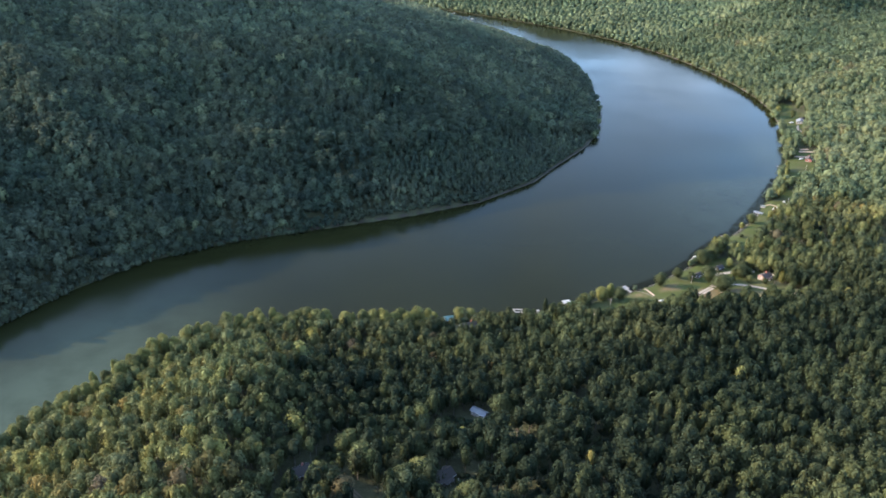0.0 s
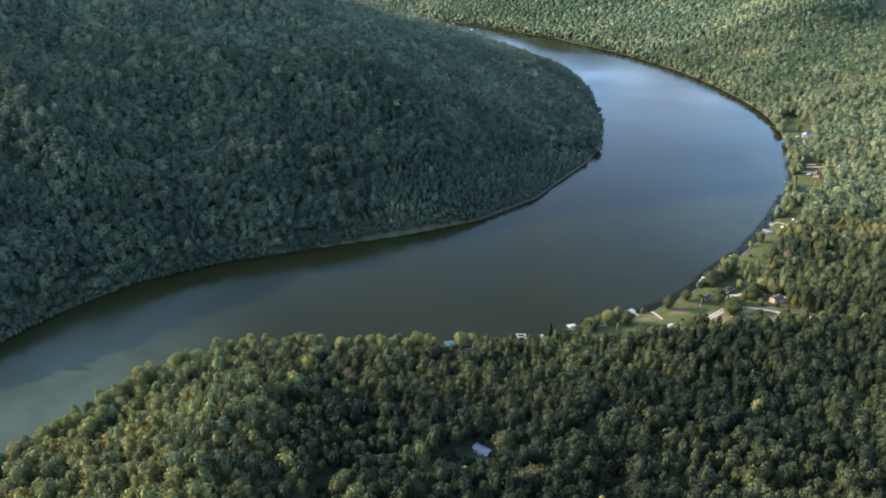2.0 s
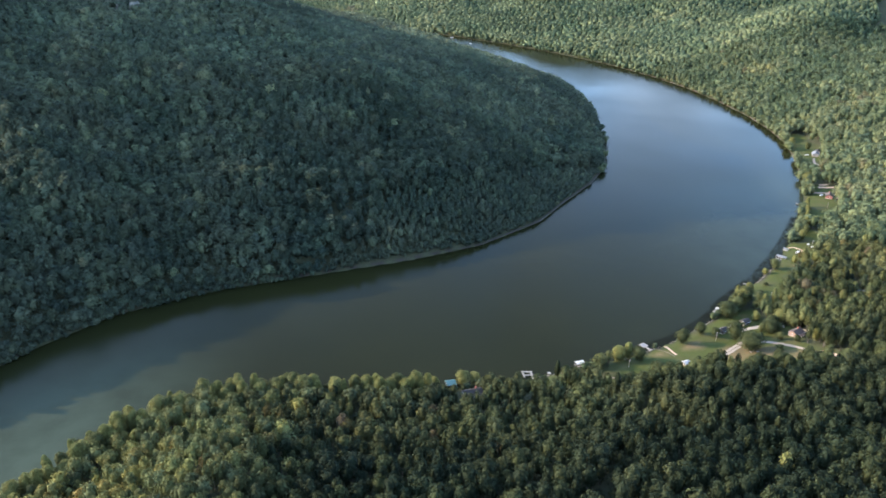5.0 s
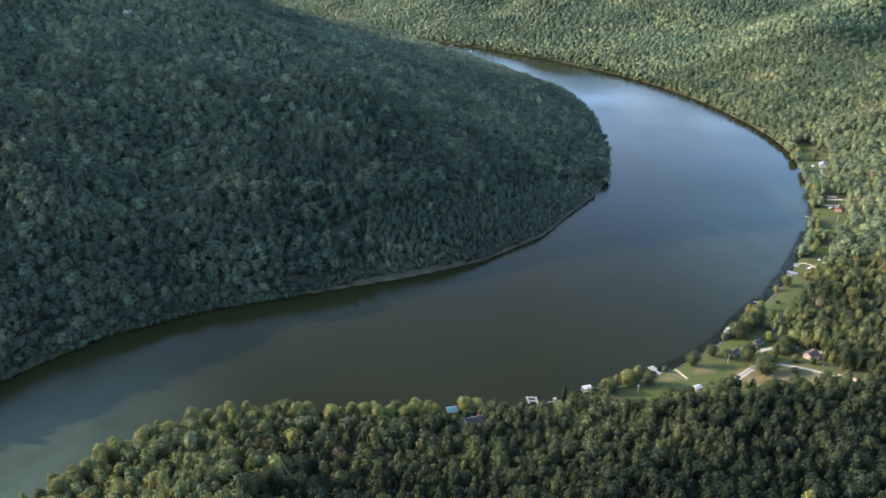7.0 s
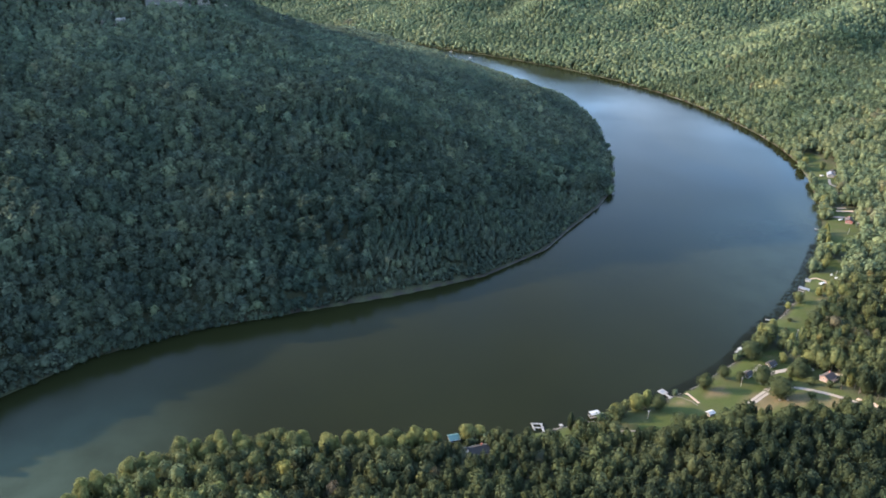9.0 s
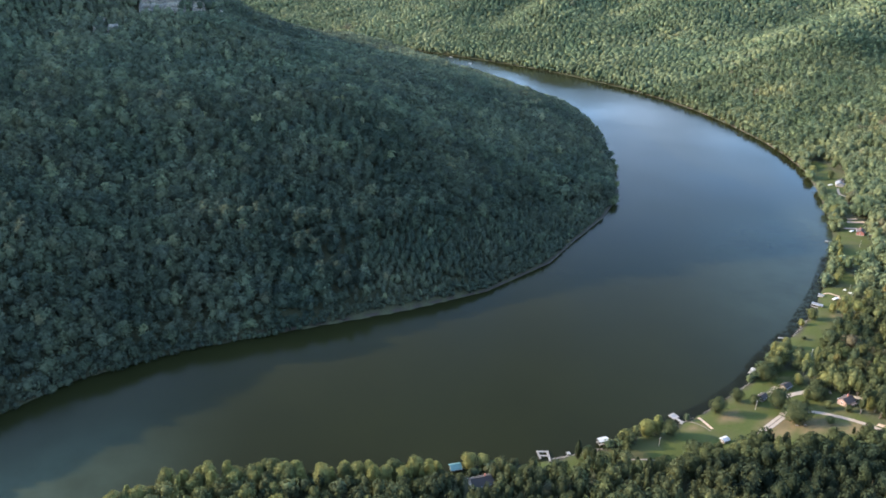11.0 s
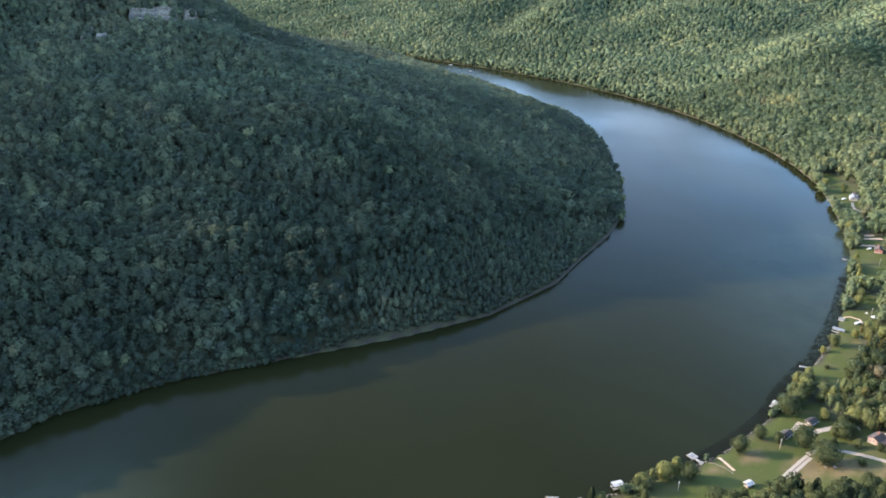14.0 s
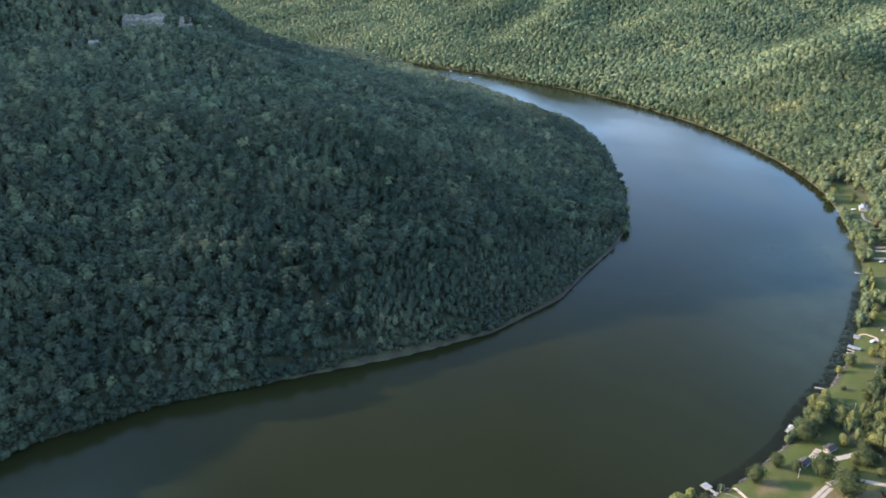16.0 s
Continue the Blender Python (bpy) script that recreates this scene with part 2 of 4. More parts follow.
def lay(x, y):
    """Height of the ground, and the distance inland (under 0: in the river)."""
    x, y = np.asarray(x, float), np.asarray(y, float)
    wring = WEST + [(-6000, 2600), (-6000, -900)]
    ering = EAST + [(-6000, 3000), (-6000, 6000), (6000, 6000), (6000, -4000), (-760, -4000)]
    dw, de = to_line(x, y, WEST), to_line(x, y, EAST)
    west, east = inside(x, y, wring), inside(x, y, ering)
    # the mountain: a low point in the bend, an even slope, a band of cliff and a flat top
    point = smooth(x + 0.25 * (y - 900), 20, 250) * smooth(1150 - y, 0, 250)
    dd = np.maximum(dw - 60 * point, 0) * (1 - 0.25 * point)
    mount = 1.5 * smooth(dw, 0, 5) + 0.05 * np.minimum(dw, 60) + 0.40 * np.minimum(dd, 230) + 0.27 * np.clip(dd - 230, 0, 300) + 0.75 * np.clip(dd - 525, 0, 88)
    mount += 0.10 * np.clip(dd - 613, 0, 900)
    mount += 95 * smooth(y, 820, 1020) * smooth(-x, 330, 620)
    mount += 8 * smooth(-x, 600, 700) * smooth(y, 780, 810) * smooth(-y, -880, -850) - 31 * smooth(-x, 540, 600) * smooth(y, 860, 940) * smooth(-y, -1085, -1035)
    mount += smooth(dw, 40, 250) * 7 * waves(x, y, 260, 3) * (1 - point)
    mount -= (28 - 6 * smooth(x, -100, 0) - 19 * smooth(x, 190, 290)) * smooth(y + 0.3 * (x + 150), 1110, 1290) * smooth(dw, 10, 120)
    # a saddle behind the point
    mount -= 9.5 * smooth(dw, 12, 50) * np.exp(-(to_line(x, y, [(285, 1580), (325, 1430)]) / 60) ** 2)
    # two spurs that stand out of the lower slope
    mount += 21 * smooth(dw, 40, 130) * np.exp(-(to_line(x, y, [(-345, 800), (-225, 655)]) / 34) ** 2)
    mount += 6 * smooth(dw, 30, 90) * np.exp(-(to_line(x, y, [(-110, 738), (-45, 760)]) / 42) ** 2)
    # it sinks towards the south-west
    mount *= 1 - 0.145 * smooth(-x - 0.42 * y, 110, 330) * smooth(-y, -770, -650) - 0.10 * smooth(-x - 0.42 * y, 110, 200) * smooth(-y, -700, -600)
    # the outer side of the bend: a bench by the water, then the hills
    north = smooth(y, 900, 1700)
    bench = 42 - 12 * north
    rise = np.maximum(de - bench, 0)
    hill = 1.2 * smooth(de, 0, 4) + 0.07 * np.minimum(de, bench) + (0.25 + 0.02 * north) * rise
    cap = 75 + 360 * smooth(y + 0.8 * np.maximum(x - 350, 0), 650, 1300)
    hill = cap * (1 - np.exp(-hill / cap))
    hill += smooth(de, 60, 300) * north * (12 * waves(x, y, 420, 8))
    hill += 34 * ridge(x, y, 700, 1500, 1300, 1770, 105) - 60 * ridge(x, y, 615, 1690, 1250, 2020, 125) - 34 * ridge(x, y, 790, 1320, 1300, 1560, 95)
    hill += 30 * ridge(x, y, 430, 2040, 800, 2520, 90) - 34 * ridge(x, y, 320, 2120, 620, 2600, 85)
    hill += smooth(de, 20, 120) * (1 - north) * 4 * waves(x, y, 170, 5)
    # the crest of the near spur
    hill += 12 * smooth(de, 35, 100) * np.exp(-(to_line(x, y, [(-110, 200), (-72, 420)]) / 36) ** 2)
    d = np.where(west, dw, np.where(east, de, -np.minimum(dw, de)))
    bed = -0.25 - 0.12 * np.minimum(-d, 40)
    return np.where(west, mount, np.where(east, hill, bed)), d


def open_land(x, y, spots=CLEARINGS):
    """1 in a clearing, 0 in the wood."""
    free = np.zeros(np.shape(x))
    for cx, cy, a, b, turn in spots:
        c, s = math.cos(radians(turn)), math.sin(radians(turn))
        u, v = ((x - cx) * c + (y - cy) * s) / a, ((y - cy) * c - (x - cx) * s) / b
        free = np.maximum(free, 1 - smooth(np.hypot(u, v), 0.85, 1.1))
    return free


def bare(x, y):
    """Where no tree stands: before the rock faces and on the houses' plots."""
    none = np.zeros(np.shape(x), bool)
    for ax, ay, bx, by, tall in ROCKS:
        none |= to_line(x, y, [(ax + 1, ay - 6), (bx + 1, by - 7)]) < 8.0 + 2.0 * waves(x, y, 16, 9)
    for hx, hy in ((55, 472), (67, 454), (302, 451), (321, 501), (558, 828), (634, 968), (52, 323), (25.5, 271), (-43, 286)):
        none |= to_line(x, y, [(hx, hy), (hx, hy - 9)]) < (6.0 if hy < 300 else 7.5) if hy < 480 else np.hypot(x - hx, y - hy) < 9
    none |= to_line(x, y, [(295, 498), (305, 489), (318, 471), (320, 453), (316, 444)]) < 4.5
    none |= to_line(x, y, [(-33, 288), (-22, 275), (-15, 265), (-7, 250)]) < 5.5
    for kind, hx, hy, wide, tall in COURT_TREES:
        none |= np.hypot(x - hx, y - hy) < 0.36 * wide
    return none | (open_land(x, y, SCRUB) > 0.5)


def height(x, y):
    return float(lay(np.array([x]), np.array([y]))[0][0])


def array_mesh(name, verts, tris, values=None):
    """A mesh of triangles from arrays; values: a number at each vertex, by name."""
    me = bpy.data.meshes.new(name)
    me.vertices.add(len(verts))
    me.vertices.foreach_set("co", np.ascontiguousarray(verts, np.float32).ravel())
    me.loops.add(3 * len(tris))
    me.loops.foreach_set("vertex_index", np.ascontiguousarray(tris, np.int32).ravel())
    me.polygons.add(len(tris))
    me.polygons.foreach_set("loop_start", np.arange(0, 3 * len(tris), 3, dtype=np.int32))
    for key, value in (values or {}).items():
        me.attributes.new(key, "FLOAT", "POINT").data.foreach_set("value", np.ascontiguousarray(value, np.float32))
    me.polygons.foreach_set("use_smooth", np.zeros(len(tris), bool))
    me.update(calc_edges=True)
    return me


def steps(*runs):
    return np.unique(np.concatenate([np.arange(a, b + 0.1, s) for a, b, s in runs]))


gx, gy = np.meshgrid(steps((-4200, -1500, 150), (-1500, -420, 18), (-420, 680, 6), (680, 1600, 14), (1600, 4200, 130)),
                     steps((-1000, 150, 50), (150, 1060, 6), (1060, 2700, 13), (2700, 4700, 100)))
gz, gd = lay(gx, gy)
rows, cols = gx.shape
cell = (np.arange(rows - 1)[:, None] * cols + np.arange(cols - 1)[None]).ravel()
quads = np.concatenate([np.stack([cell, cell + 1, cell + cols + 1], 1), np.stack([cell, cell + cols + 1, cell + cols], 1)])
ground = new("ground", array_mesh("ground", np.stack([gx, gy, gz], -1).reshape(-1, 3), quads,
                                  {"lawn": open_land(gx, gy).ravel(), "dry": open_land(gx, gy, DRY).ravel(), "shore": (1 - smooth(np.abs(gd), 0.3, 2.2)).ravel()}))
ground.data.materials.append(ground_material())
ground.data.polygons.foreach_set("use_smooth", np.ones(len(quads), bool))
tagged(ground, "wooded river valley floor and hillsides with mown lawns and muddy banks", "ground", kind="structure")

# a sheet of water; silt along the lawns and before the near bank's western point, there paler with haze painted in
wx, wy = np.meshgrid(steps((-4000, -700, 300), (-700, 100, 12), (100, 700, 20), (700, 4000, 300)), steps((-900, 150, 50), (150, 700, 12), (700, 2160, 20), (2160, 4600, 300)))
rows, cols = wx.shape
cell = (np.arange(rows - 1)[:, None] * cols + np.arange(cols - 1)[None]).ravel()
quads = np.concatenate([np.stack([cell, cell + 1, cell + cols + 1], 1), np.stack([cell, cell + cols + 1, cell + cols], 1)])
off = to_line(wx, wy, EAST)
silt_haze = (1 - smooth(off, 10, 130)) * smooth(-wx, 60, 230) + 0.34 * (1 - smooth(off, 20, 190)) * smooth(wx, 240, 400) * smooth(-wy, -960, -840)
wash = 1.6 * (1 - smooth(to_line(wx, wy, [(285, 2075), (345, 1910), (400, 1750), (440, 1590), (462, 1470)]), 12, 50))
river = new("water", array_mesh("water", np.stack([wx, wy, 0 * wx], -1).reshape(-1, 3), quads, {"silt_haze": silt_haze.ravel(), "wake": wash.ravel()}))
river.data.materials.append(water_material())
tagged(river, "calm murky green river winding between wooded banks", "river", kind="structure")

# ---------------------------------------------------------------- the woods


def ball(level):
    bm = bmesh.new()
    bmesh.ops.create_icosphere(bm, subdivisions=level, radius=1)
    v = np.array([p.co[:] for p in bm.verts])
    f = np.array([[p.index for p in face.verts] for face in bm.faces])
    bm.free()
    return v, f


BALLS = {k: ball(k) for k in (1, 2, 3)}


def crown_arrays(seed, level, sprays, size, slim=1.0, point=0.0, trunk=True, core=1.0, deep=1.0, lump=0.40, flat=0.5):
    """A crown about 10 m across and 13 m deep whose foot is at z = 0: a lobed body under a loose coat of leaf sprays, on a trunk.
    Its vertices, its triangles, and which of these are bark."""
    rng = np.random.RandomState(seed)
    v, f = BALLS[level]
    lobes = rng.normal(size=(12, 3)) + (0, 0, 0.2)
    lobes /= np.linalg.norm(lobes, axis=1, keepdims=True)
    far = rng.uniform(0.85, 1.15, 12)

    def skin(way, loose):
        on = way @ lobes.T
        k = on.argmax(1)
        out = (1.06 - lump + lump * np.clip((on.max(1) - 0.60) / 0.38, 0, 1) ** 1.2) * far[k] * loose
        wide = 5.0 * slim * (1 - point * np.clip((way[:, 2] + 1) / 2 - 0.3, 0, 1))
        return np.stack([way[:, 0] * out * wide, way[:, 1] * out * wide, 12.9 - deep * (6.6 - 6.6 * way[:, 2] * (0.72 + 0.3 * out))], 1)

    verts, tris, n = [skin(v, core * rng.uniform(0.78, 0.95, len(v)))], [f], len(v)
    way = rng.normal(size=(sprays, 3)) + (0, 0, 0.45)
    way /= np.linalg.norm(way, axis=1, keepdims=True)
    at = skin(way, rng.uniform(0.76, 1.13, sprays))
    for k in range(sprays):
        t = rng.normal(size=(3, 3))
        t -= t.mean(0)
        t *= size * rng.uniform(0.6, 1.35) / np.linalg.norm(t, axis=1, keepdims=True)
        t -= np.outer(t @ way[k], way[k]) * flat
        verts.append(at[k] + t)
        tris.append(np.array([[0, 1, 2]]) + n)
        n += 3
    if trunk:
        turn = np.array([0.3, 2.4, 4.5])
        for r, z in ((0.42, -3.4), (0.22, 5.0)):
            verts.append(np.stack([r * np.cos(turn), r * np.sin(turn), np.full(3, z)], 1))
        tris.append(n + np.array([[0, 1, 4], [0, 4, 3], [1, 2, 5], [1, 5, 4], [2, 0, 3], [2, 3, 5]]))
    f = np.concatenate(tris)
    return np.concatenate(verts), f, np.arange(len(f)) >= len(f) - 6 * trunk


def scatter(x0, x1, y0, y1, gap, seed):
    rng = np.random.RandomState(seed)
    x, y = np.meshgrid(np.arange(x0, x1, gap), np.arange(y0, y1, gap * 0.9))
    x[1::2] += gap / 2
    x = (x + rng.uniform(-0.36, 0.36, x.shape) * gap).ravel()
    y = (y + rng.uniform(-0.36, 0.36, y.shape) * gap).ravel()
    return x, y


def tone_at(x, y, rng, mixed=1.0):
    """Each tree's hue: yellower, lighter stands with sunlight put into the tone on the spur and the outer hills, darker
    ones with shade put in for the hollow, odd turning ones anywhere.
    """
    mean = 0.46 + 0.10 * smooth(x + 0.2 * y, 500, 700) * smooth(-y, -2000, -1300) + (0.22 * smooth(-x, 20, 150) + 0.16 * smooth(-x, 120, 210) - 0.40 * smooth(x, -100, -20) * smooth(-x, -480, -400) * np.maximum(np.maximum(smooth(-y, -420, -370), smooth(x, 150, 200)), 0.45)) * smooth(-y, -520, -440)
    # lighter up the mountain, as haze put into the tone
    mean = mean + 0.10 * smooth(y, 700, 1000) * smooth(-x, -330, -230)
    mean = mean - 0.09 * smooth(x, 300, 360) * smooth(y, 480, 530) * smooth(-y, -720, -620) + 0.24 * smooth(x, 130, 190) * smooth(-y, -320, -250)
    # darker at the mountain's foot, the low end of that painted haze
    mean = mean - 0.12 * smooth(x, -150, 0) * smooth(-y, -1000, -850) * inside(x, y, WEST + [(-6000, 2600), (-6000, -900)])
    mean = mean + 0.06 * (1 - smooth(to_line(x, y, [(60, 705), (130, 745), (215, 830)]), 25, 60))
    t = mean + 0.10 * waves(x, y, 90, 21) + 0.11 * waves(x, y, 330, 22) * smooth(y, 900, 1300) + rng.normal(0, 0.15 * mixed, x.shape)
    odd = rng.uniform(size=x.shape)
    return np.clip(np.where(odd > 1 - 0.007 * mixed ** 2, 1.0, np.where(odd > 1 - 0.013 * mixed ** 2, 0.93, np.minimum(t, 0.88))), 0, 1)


def bank_edge(x, y):
    """Under 1 for the outermost trees of the near wood: along the bank and along the lawn."""
    d = lay(x, y)[1]
    bank = np.where((x < 40) & (x > -215) & (d > 1), d / 13, 9)
    lawn = np.where((x > 150) & (x < 345) & (y < 470), to_line(x, y, [(150, 452), (200, 447), (260, 443), (345, 442)]) / 9, 9)
    return np.minimum(bank, lawn)


def wood(name, label, kinds, x, y, seed, tall=1.0, wide=1.0, anywhere=False, leaves=LEAVES, mixed=1.0, pale=0.0, inland=-1.7, even=1.0):
    """Many trees as one mesh: crowns of several kinds, turned and sized at random."""
    rng = np.random.RandomState(seed)
    z, d = lay(x, y)
    ok = (d > inland) & (open_land(x, y) < 0.5) & (anywhere | ~bare(x, y))
    x, y, z, d = x[ok], y[ok], z[ok], d[ok]
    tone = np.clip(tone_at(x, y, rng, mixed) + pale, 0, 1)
    pick = rng.randint(0, len(kinds), len(x))
    turn = rng.uniform(0, 6.28, len(x))
    w = wide * rng.uniform(1 - 0.34 * even, 1 + 0.42 * even, len(x)) * (0.8 + 0.2 * smooth(d, 3, 25))
    h = tall * w ** 0.4 * rng.uniform(1 - 0.18 * even, 1 + 0.22 * even, len(x)) * (0.72 + 0.28 * smooth(d, 3, 30))
    cast = np.clip(0.36 + 0.08 * mixed + (0.12 * waves(x, y, 40, 24) + rng.normal(0, 0.24, len(x))) * min(mixed, 1.1), 0, 1)
    vs, ts, tones, casts, barks, n = [], [], [], [], [], 0
    for k, (kv, kf, kb) in enumerate(kinds):
        m = np.nonzero(pick == k)[0]
        c, s = np.cos(turn[m])[:, None], np.sin(turn[m])[:, None]
        px = (kv[None, :, 0] * c - kv[None, :, 1] * s) * w[m][:, None] + x[m][:, None]
        py = (kv[None, :, 0] * s + kv[None, :, 1] * c) * w[m][:, None] + y[m][:, None]
        pz = (kv[None, :, 2] * 1.22 + 3.0) * h[m][:, None] + z[m][:, None] - 2.2 * (h[m] * (1 - smooth(d[m], 3, 11)))[:, None]
        vs.append(np.stack([px, py, pz], -1).reshape(-1, 3))
        ts.append((kf[None] + (np.arange(len(m)) * len(kv))[:, None, None]).reshape(-1, 3) + n)
        tones.append(np.repeat(tone[m], len(kv)))
        casts.append(np.repeat(cast[m], len(kv)))
        barks.append(np.tile(kb, len(m)))
        n += len(m) * len(kv)
    ob = new(name, array_mesh(name, np.concatenate(vs), np.concatenate(ts), {"tone": np.concatenate(tones), "cast": np.concatenate(casts)}))
    ob.data.materials.append(leaves)
    ob.data.materials.append(BARK)
    ob.data.polygons.foreach_set("material_index", np.concatenate(barks).astype(np.int32))
    ob.data.polygons.foreach_set("use_smooth", np.ones(len(ob.data.polygons), bool))
    return tagged(ob, label, "trees", kind="stuff")


SHAPES = ((1.0, 0.1), (0.85, 0.45), (1.05, 0.05), (0.75, 0.55), (0.95, 0.3), (0.6, 0.65), (1.1, 0.05), (0.85, 0.5), (0.8, 0.35), (1.05, 0.2), (1.0, 0.1))
ROUND = ((1.0, 0.0), (1.1, 0.05), (0.95, 0.15), (1.15, 0.0), (0.85, 0.25), (1.05, 0.1), (0.9, 0.05), (1.2, 0.0), (0.75, 0.35))
NEAR = [crown_arrays(1 + k, 1, 255, 0.78, sl, pt, core=0.76, deep=0.70 + 0.05 * (k * 7 % 6), lump=0.40 + 0.05 * (k % 3)) for k, (sl, pt) in enumerate(SHAPES)]
TALL = [crown_arrays(101 + k, 1, 255, 0.77, sl, pt, core=0.76, deep=0.86 + 0.05 * (k * 3 % 4), lump=0.46) for k, (sl, pt) in enumerate(SHAPES)]
MID = [crown_arrays(11 + k, 1, 70, 1.5, sl, pt, core=0.80) for k, (sl, pt) in enumerate(ROUND)]
SLOPE = [crown_arrays(31 + k, 1, 104, 1.18, sl, pt, False, 0.72, 0.85, 0.46, 0.15) for k, (sl, pt) in enumerate(ROUND)]
SHORE = [crown_arrays(51 + k, 1, 64, 1.05, sl, pt, False, 0.78) for k, (sl, pt) in enumerate(((0.9, 0.35), (0.75, 0.5), (1.0, 0.2), (0.85, 0.4)))]
TOP = [crown_arrays(71 + k, 1, 28, 1.7, sl, pt, False, 0.86, 0.9, 0.44, 0.2) for k, (sl, pt) in enumerate(ROUND)]
FAR = [crown_arrays(81 + k, 1, 8, 2.0, sl, pt, False, 0.98) for k, (sl, pt) in enumerate(ROUND)]

x, y = scatter(-330, 470, 206, 640, 6.9, 31)
keep = (x > -0.6 * y - 25) & (x < 0.68 * y + 80) & (lay(x, y)[1] > 0) & ~inside(x, y, WEST + [(-6000, 2600), (-6000, -900)])
edge = keep & (bank_edge(x, y) < 1)
EDGE = list(zip(x[edge].round(1), y[edge].round(1)))
keep &= ~edge
# the wood is thin about the cabins in the hollow
thin = smooth(x, -75, -45) * smooth(-x, -150, -100) * smooth(-y, -345, -315)
keep &= ~((waves(x, y, 34, 25) > 0.9 - 0.25 * thin) & (thin > 0.3))
hollow = keep & (x + np.random.RandomState(6).normal(0, 22, x.shape) > 5) & (y < 520)
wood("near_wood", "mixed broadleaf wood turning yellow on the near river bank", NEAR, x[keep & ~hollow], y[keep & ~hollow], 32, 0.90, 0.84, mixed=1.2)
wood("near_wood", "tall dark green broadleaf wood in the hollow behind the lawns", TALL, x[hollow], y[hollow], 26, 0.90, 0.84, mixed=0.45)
x, y = scatter(-420, 460, -320, 232, 12.5, 30)
keep = (lay(x, y)[1] > 0) & ~inside(x, y, WEST + [(-6000, 2600), (-6000, -900)]) & ((y < 202) | (x < -0.6 * y - 29))
under = (np.abs(x) < 170) & (y > -70)
wood("rear_wood", "broadleaf wood that goes on up the near side of the river", FAR, x[keep & ~under], y[keep & ~under], 29, 1.0, 1.35)
x, y = scatter(-170, 170, -70, 202, 7.8, 28)
wood("rear_wood", "mixed broadleaf wood at the near side of the river", TOP, x, y, 27, 0.95, 1.0)
x, y = scatter(-1000, 430, 380, 1750, 7.6, 33)
keep = inside(x, y, WEST + [(-6000, 2600), (-6000, -900)]) & (x > -0.62 * y - 20) & ((y < 1420 + 0.7 * np.maximum(x, 0)) | ((y < 1690) & (x > -90)))
# young slender trees on the flat by the shore of the point
young = smooth(x, -90, 60) * (1 - smooth(to_line(x, y, WEST), 40, 120)) * smooth(-y, -960, -860) > np.random.RandomState(8).uniform(0.15, 0.85, x.shape)
low = keep & (y < 960) & ~young
wood("mountain_wood", "dense dark green wood on the mountain's lower slope", SLOPE, x[low], y[low], 34, 0.82, 1.12, leaves=HAZED_LEAVES, mixed=0.85, inland=3.5 * smooth(x[low], -60, 40), even=0.95)
high = keep & (y >= 960)
wood("mountain_wood", "dense dark green wood on the mountain's upper slope", TOP, x[high], y[high], 44, 0.82, 1.22, leaves=HAZED_LEAVES, mixed=0.7, inland=5.5, even=0.75)
x, y = scatter(-80, 380, 620, 970, 5.6, 46)
keep = inside(x, y, WEST + [(-6000, 2600), (-6000, -900)]) & (smooth(x, -90, 60) * (1 - smooth(to_line(x, y, WEST), 40, 120)) * smooth(-y, -960, -860) > np.random.RandomState(9).uniform(0.15, 0.85, x.shape))
wood("shore_wood", "young slender green trees on the flat point", SHORE, x[keep], y[keep], 47, 0.66, 0.84, leaves=HAZED_LEAVES, mixed=0.7, inland=3.0, even=0.8)
x, y = scatter(280, 1350, 420, 1560, 9.4, 35)
keep = ~inside(x, y, WEST + [(-6000, 2600), (-6000, -900)]) & (x < 0.74 * y + 130) & ((x > 470) | (y > 640))
off = keep & (y + np.random.RandomState(7).normal(0, 110, x.shape) > 1080)
wood("hillside_wood", "sunlit green and yellowing wood along the outer bank", MID, x[keep & ~off], y[keep & ~off], 36, 0.9, 1.14, mixed=0.6, leaves=HILL_LEAVES, pale=0.2)
wood("hillside_wood", "sunlit green wood farther along the outer bank", MID, x[off], y[off], 45, 0.85, 1.2, leaves=HILL_LEAVES, mixed=0.55, pale=0.08, even=0.8)
x, y = scatter(-700, 2000, 1560, 3240, 10.9, 37)
keep = (x > -0.28 * y - 0.5 * np.maximum(y - 2100, 0)) & ~inside(x, y, WEST + [(-6000, 2600), (-6000, -900)]) & (x < 0.68 * y + 60) & ((y < 2450) | (x < 900))
# a paler tone is put in for the haze over the far hills
wood("far_wood", "wooded hills beyond the river", FAR, x[keep], y[keep], 38, 0.80, 1.56, leaves=HILL_LEAVES, mixed=0.42, pale=0.14, even=0.7)

x, y = scatter(-70, 150, 240, 350, 3.4, 39)
keep = ((open_land(x, y, SCRUB) > 0.4) | (waves(x, y, 34, 25) > 0.5)) & (to_line(x, y, [(-34, 291), (-24, 281.5), (-19, 274), (-4, 250)]) > 4) & (np.hypot(x + 43.5, y - 286) > 7.5) & (np.hypot(x - 52.5, y - 323) > 7.5) & (np.hypot(x - 25.5, y - 272) > 8)
wood("scrub", "low green scrub in the openings of the wood", FAR, x[keep], y[keep], 40, 0.17, 0.42, True)

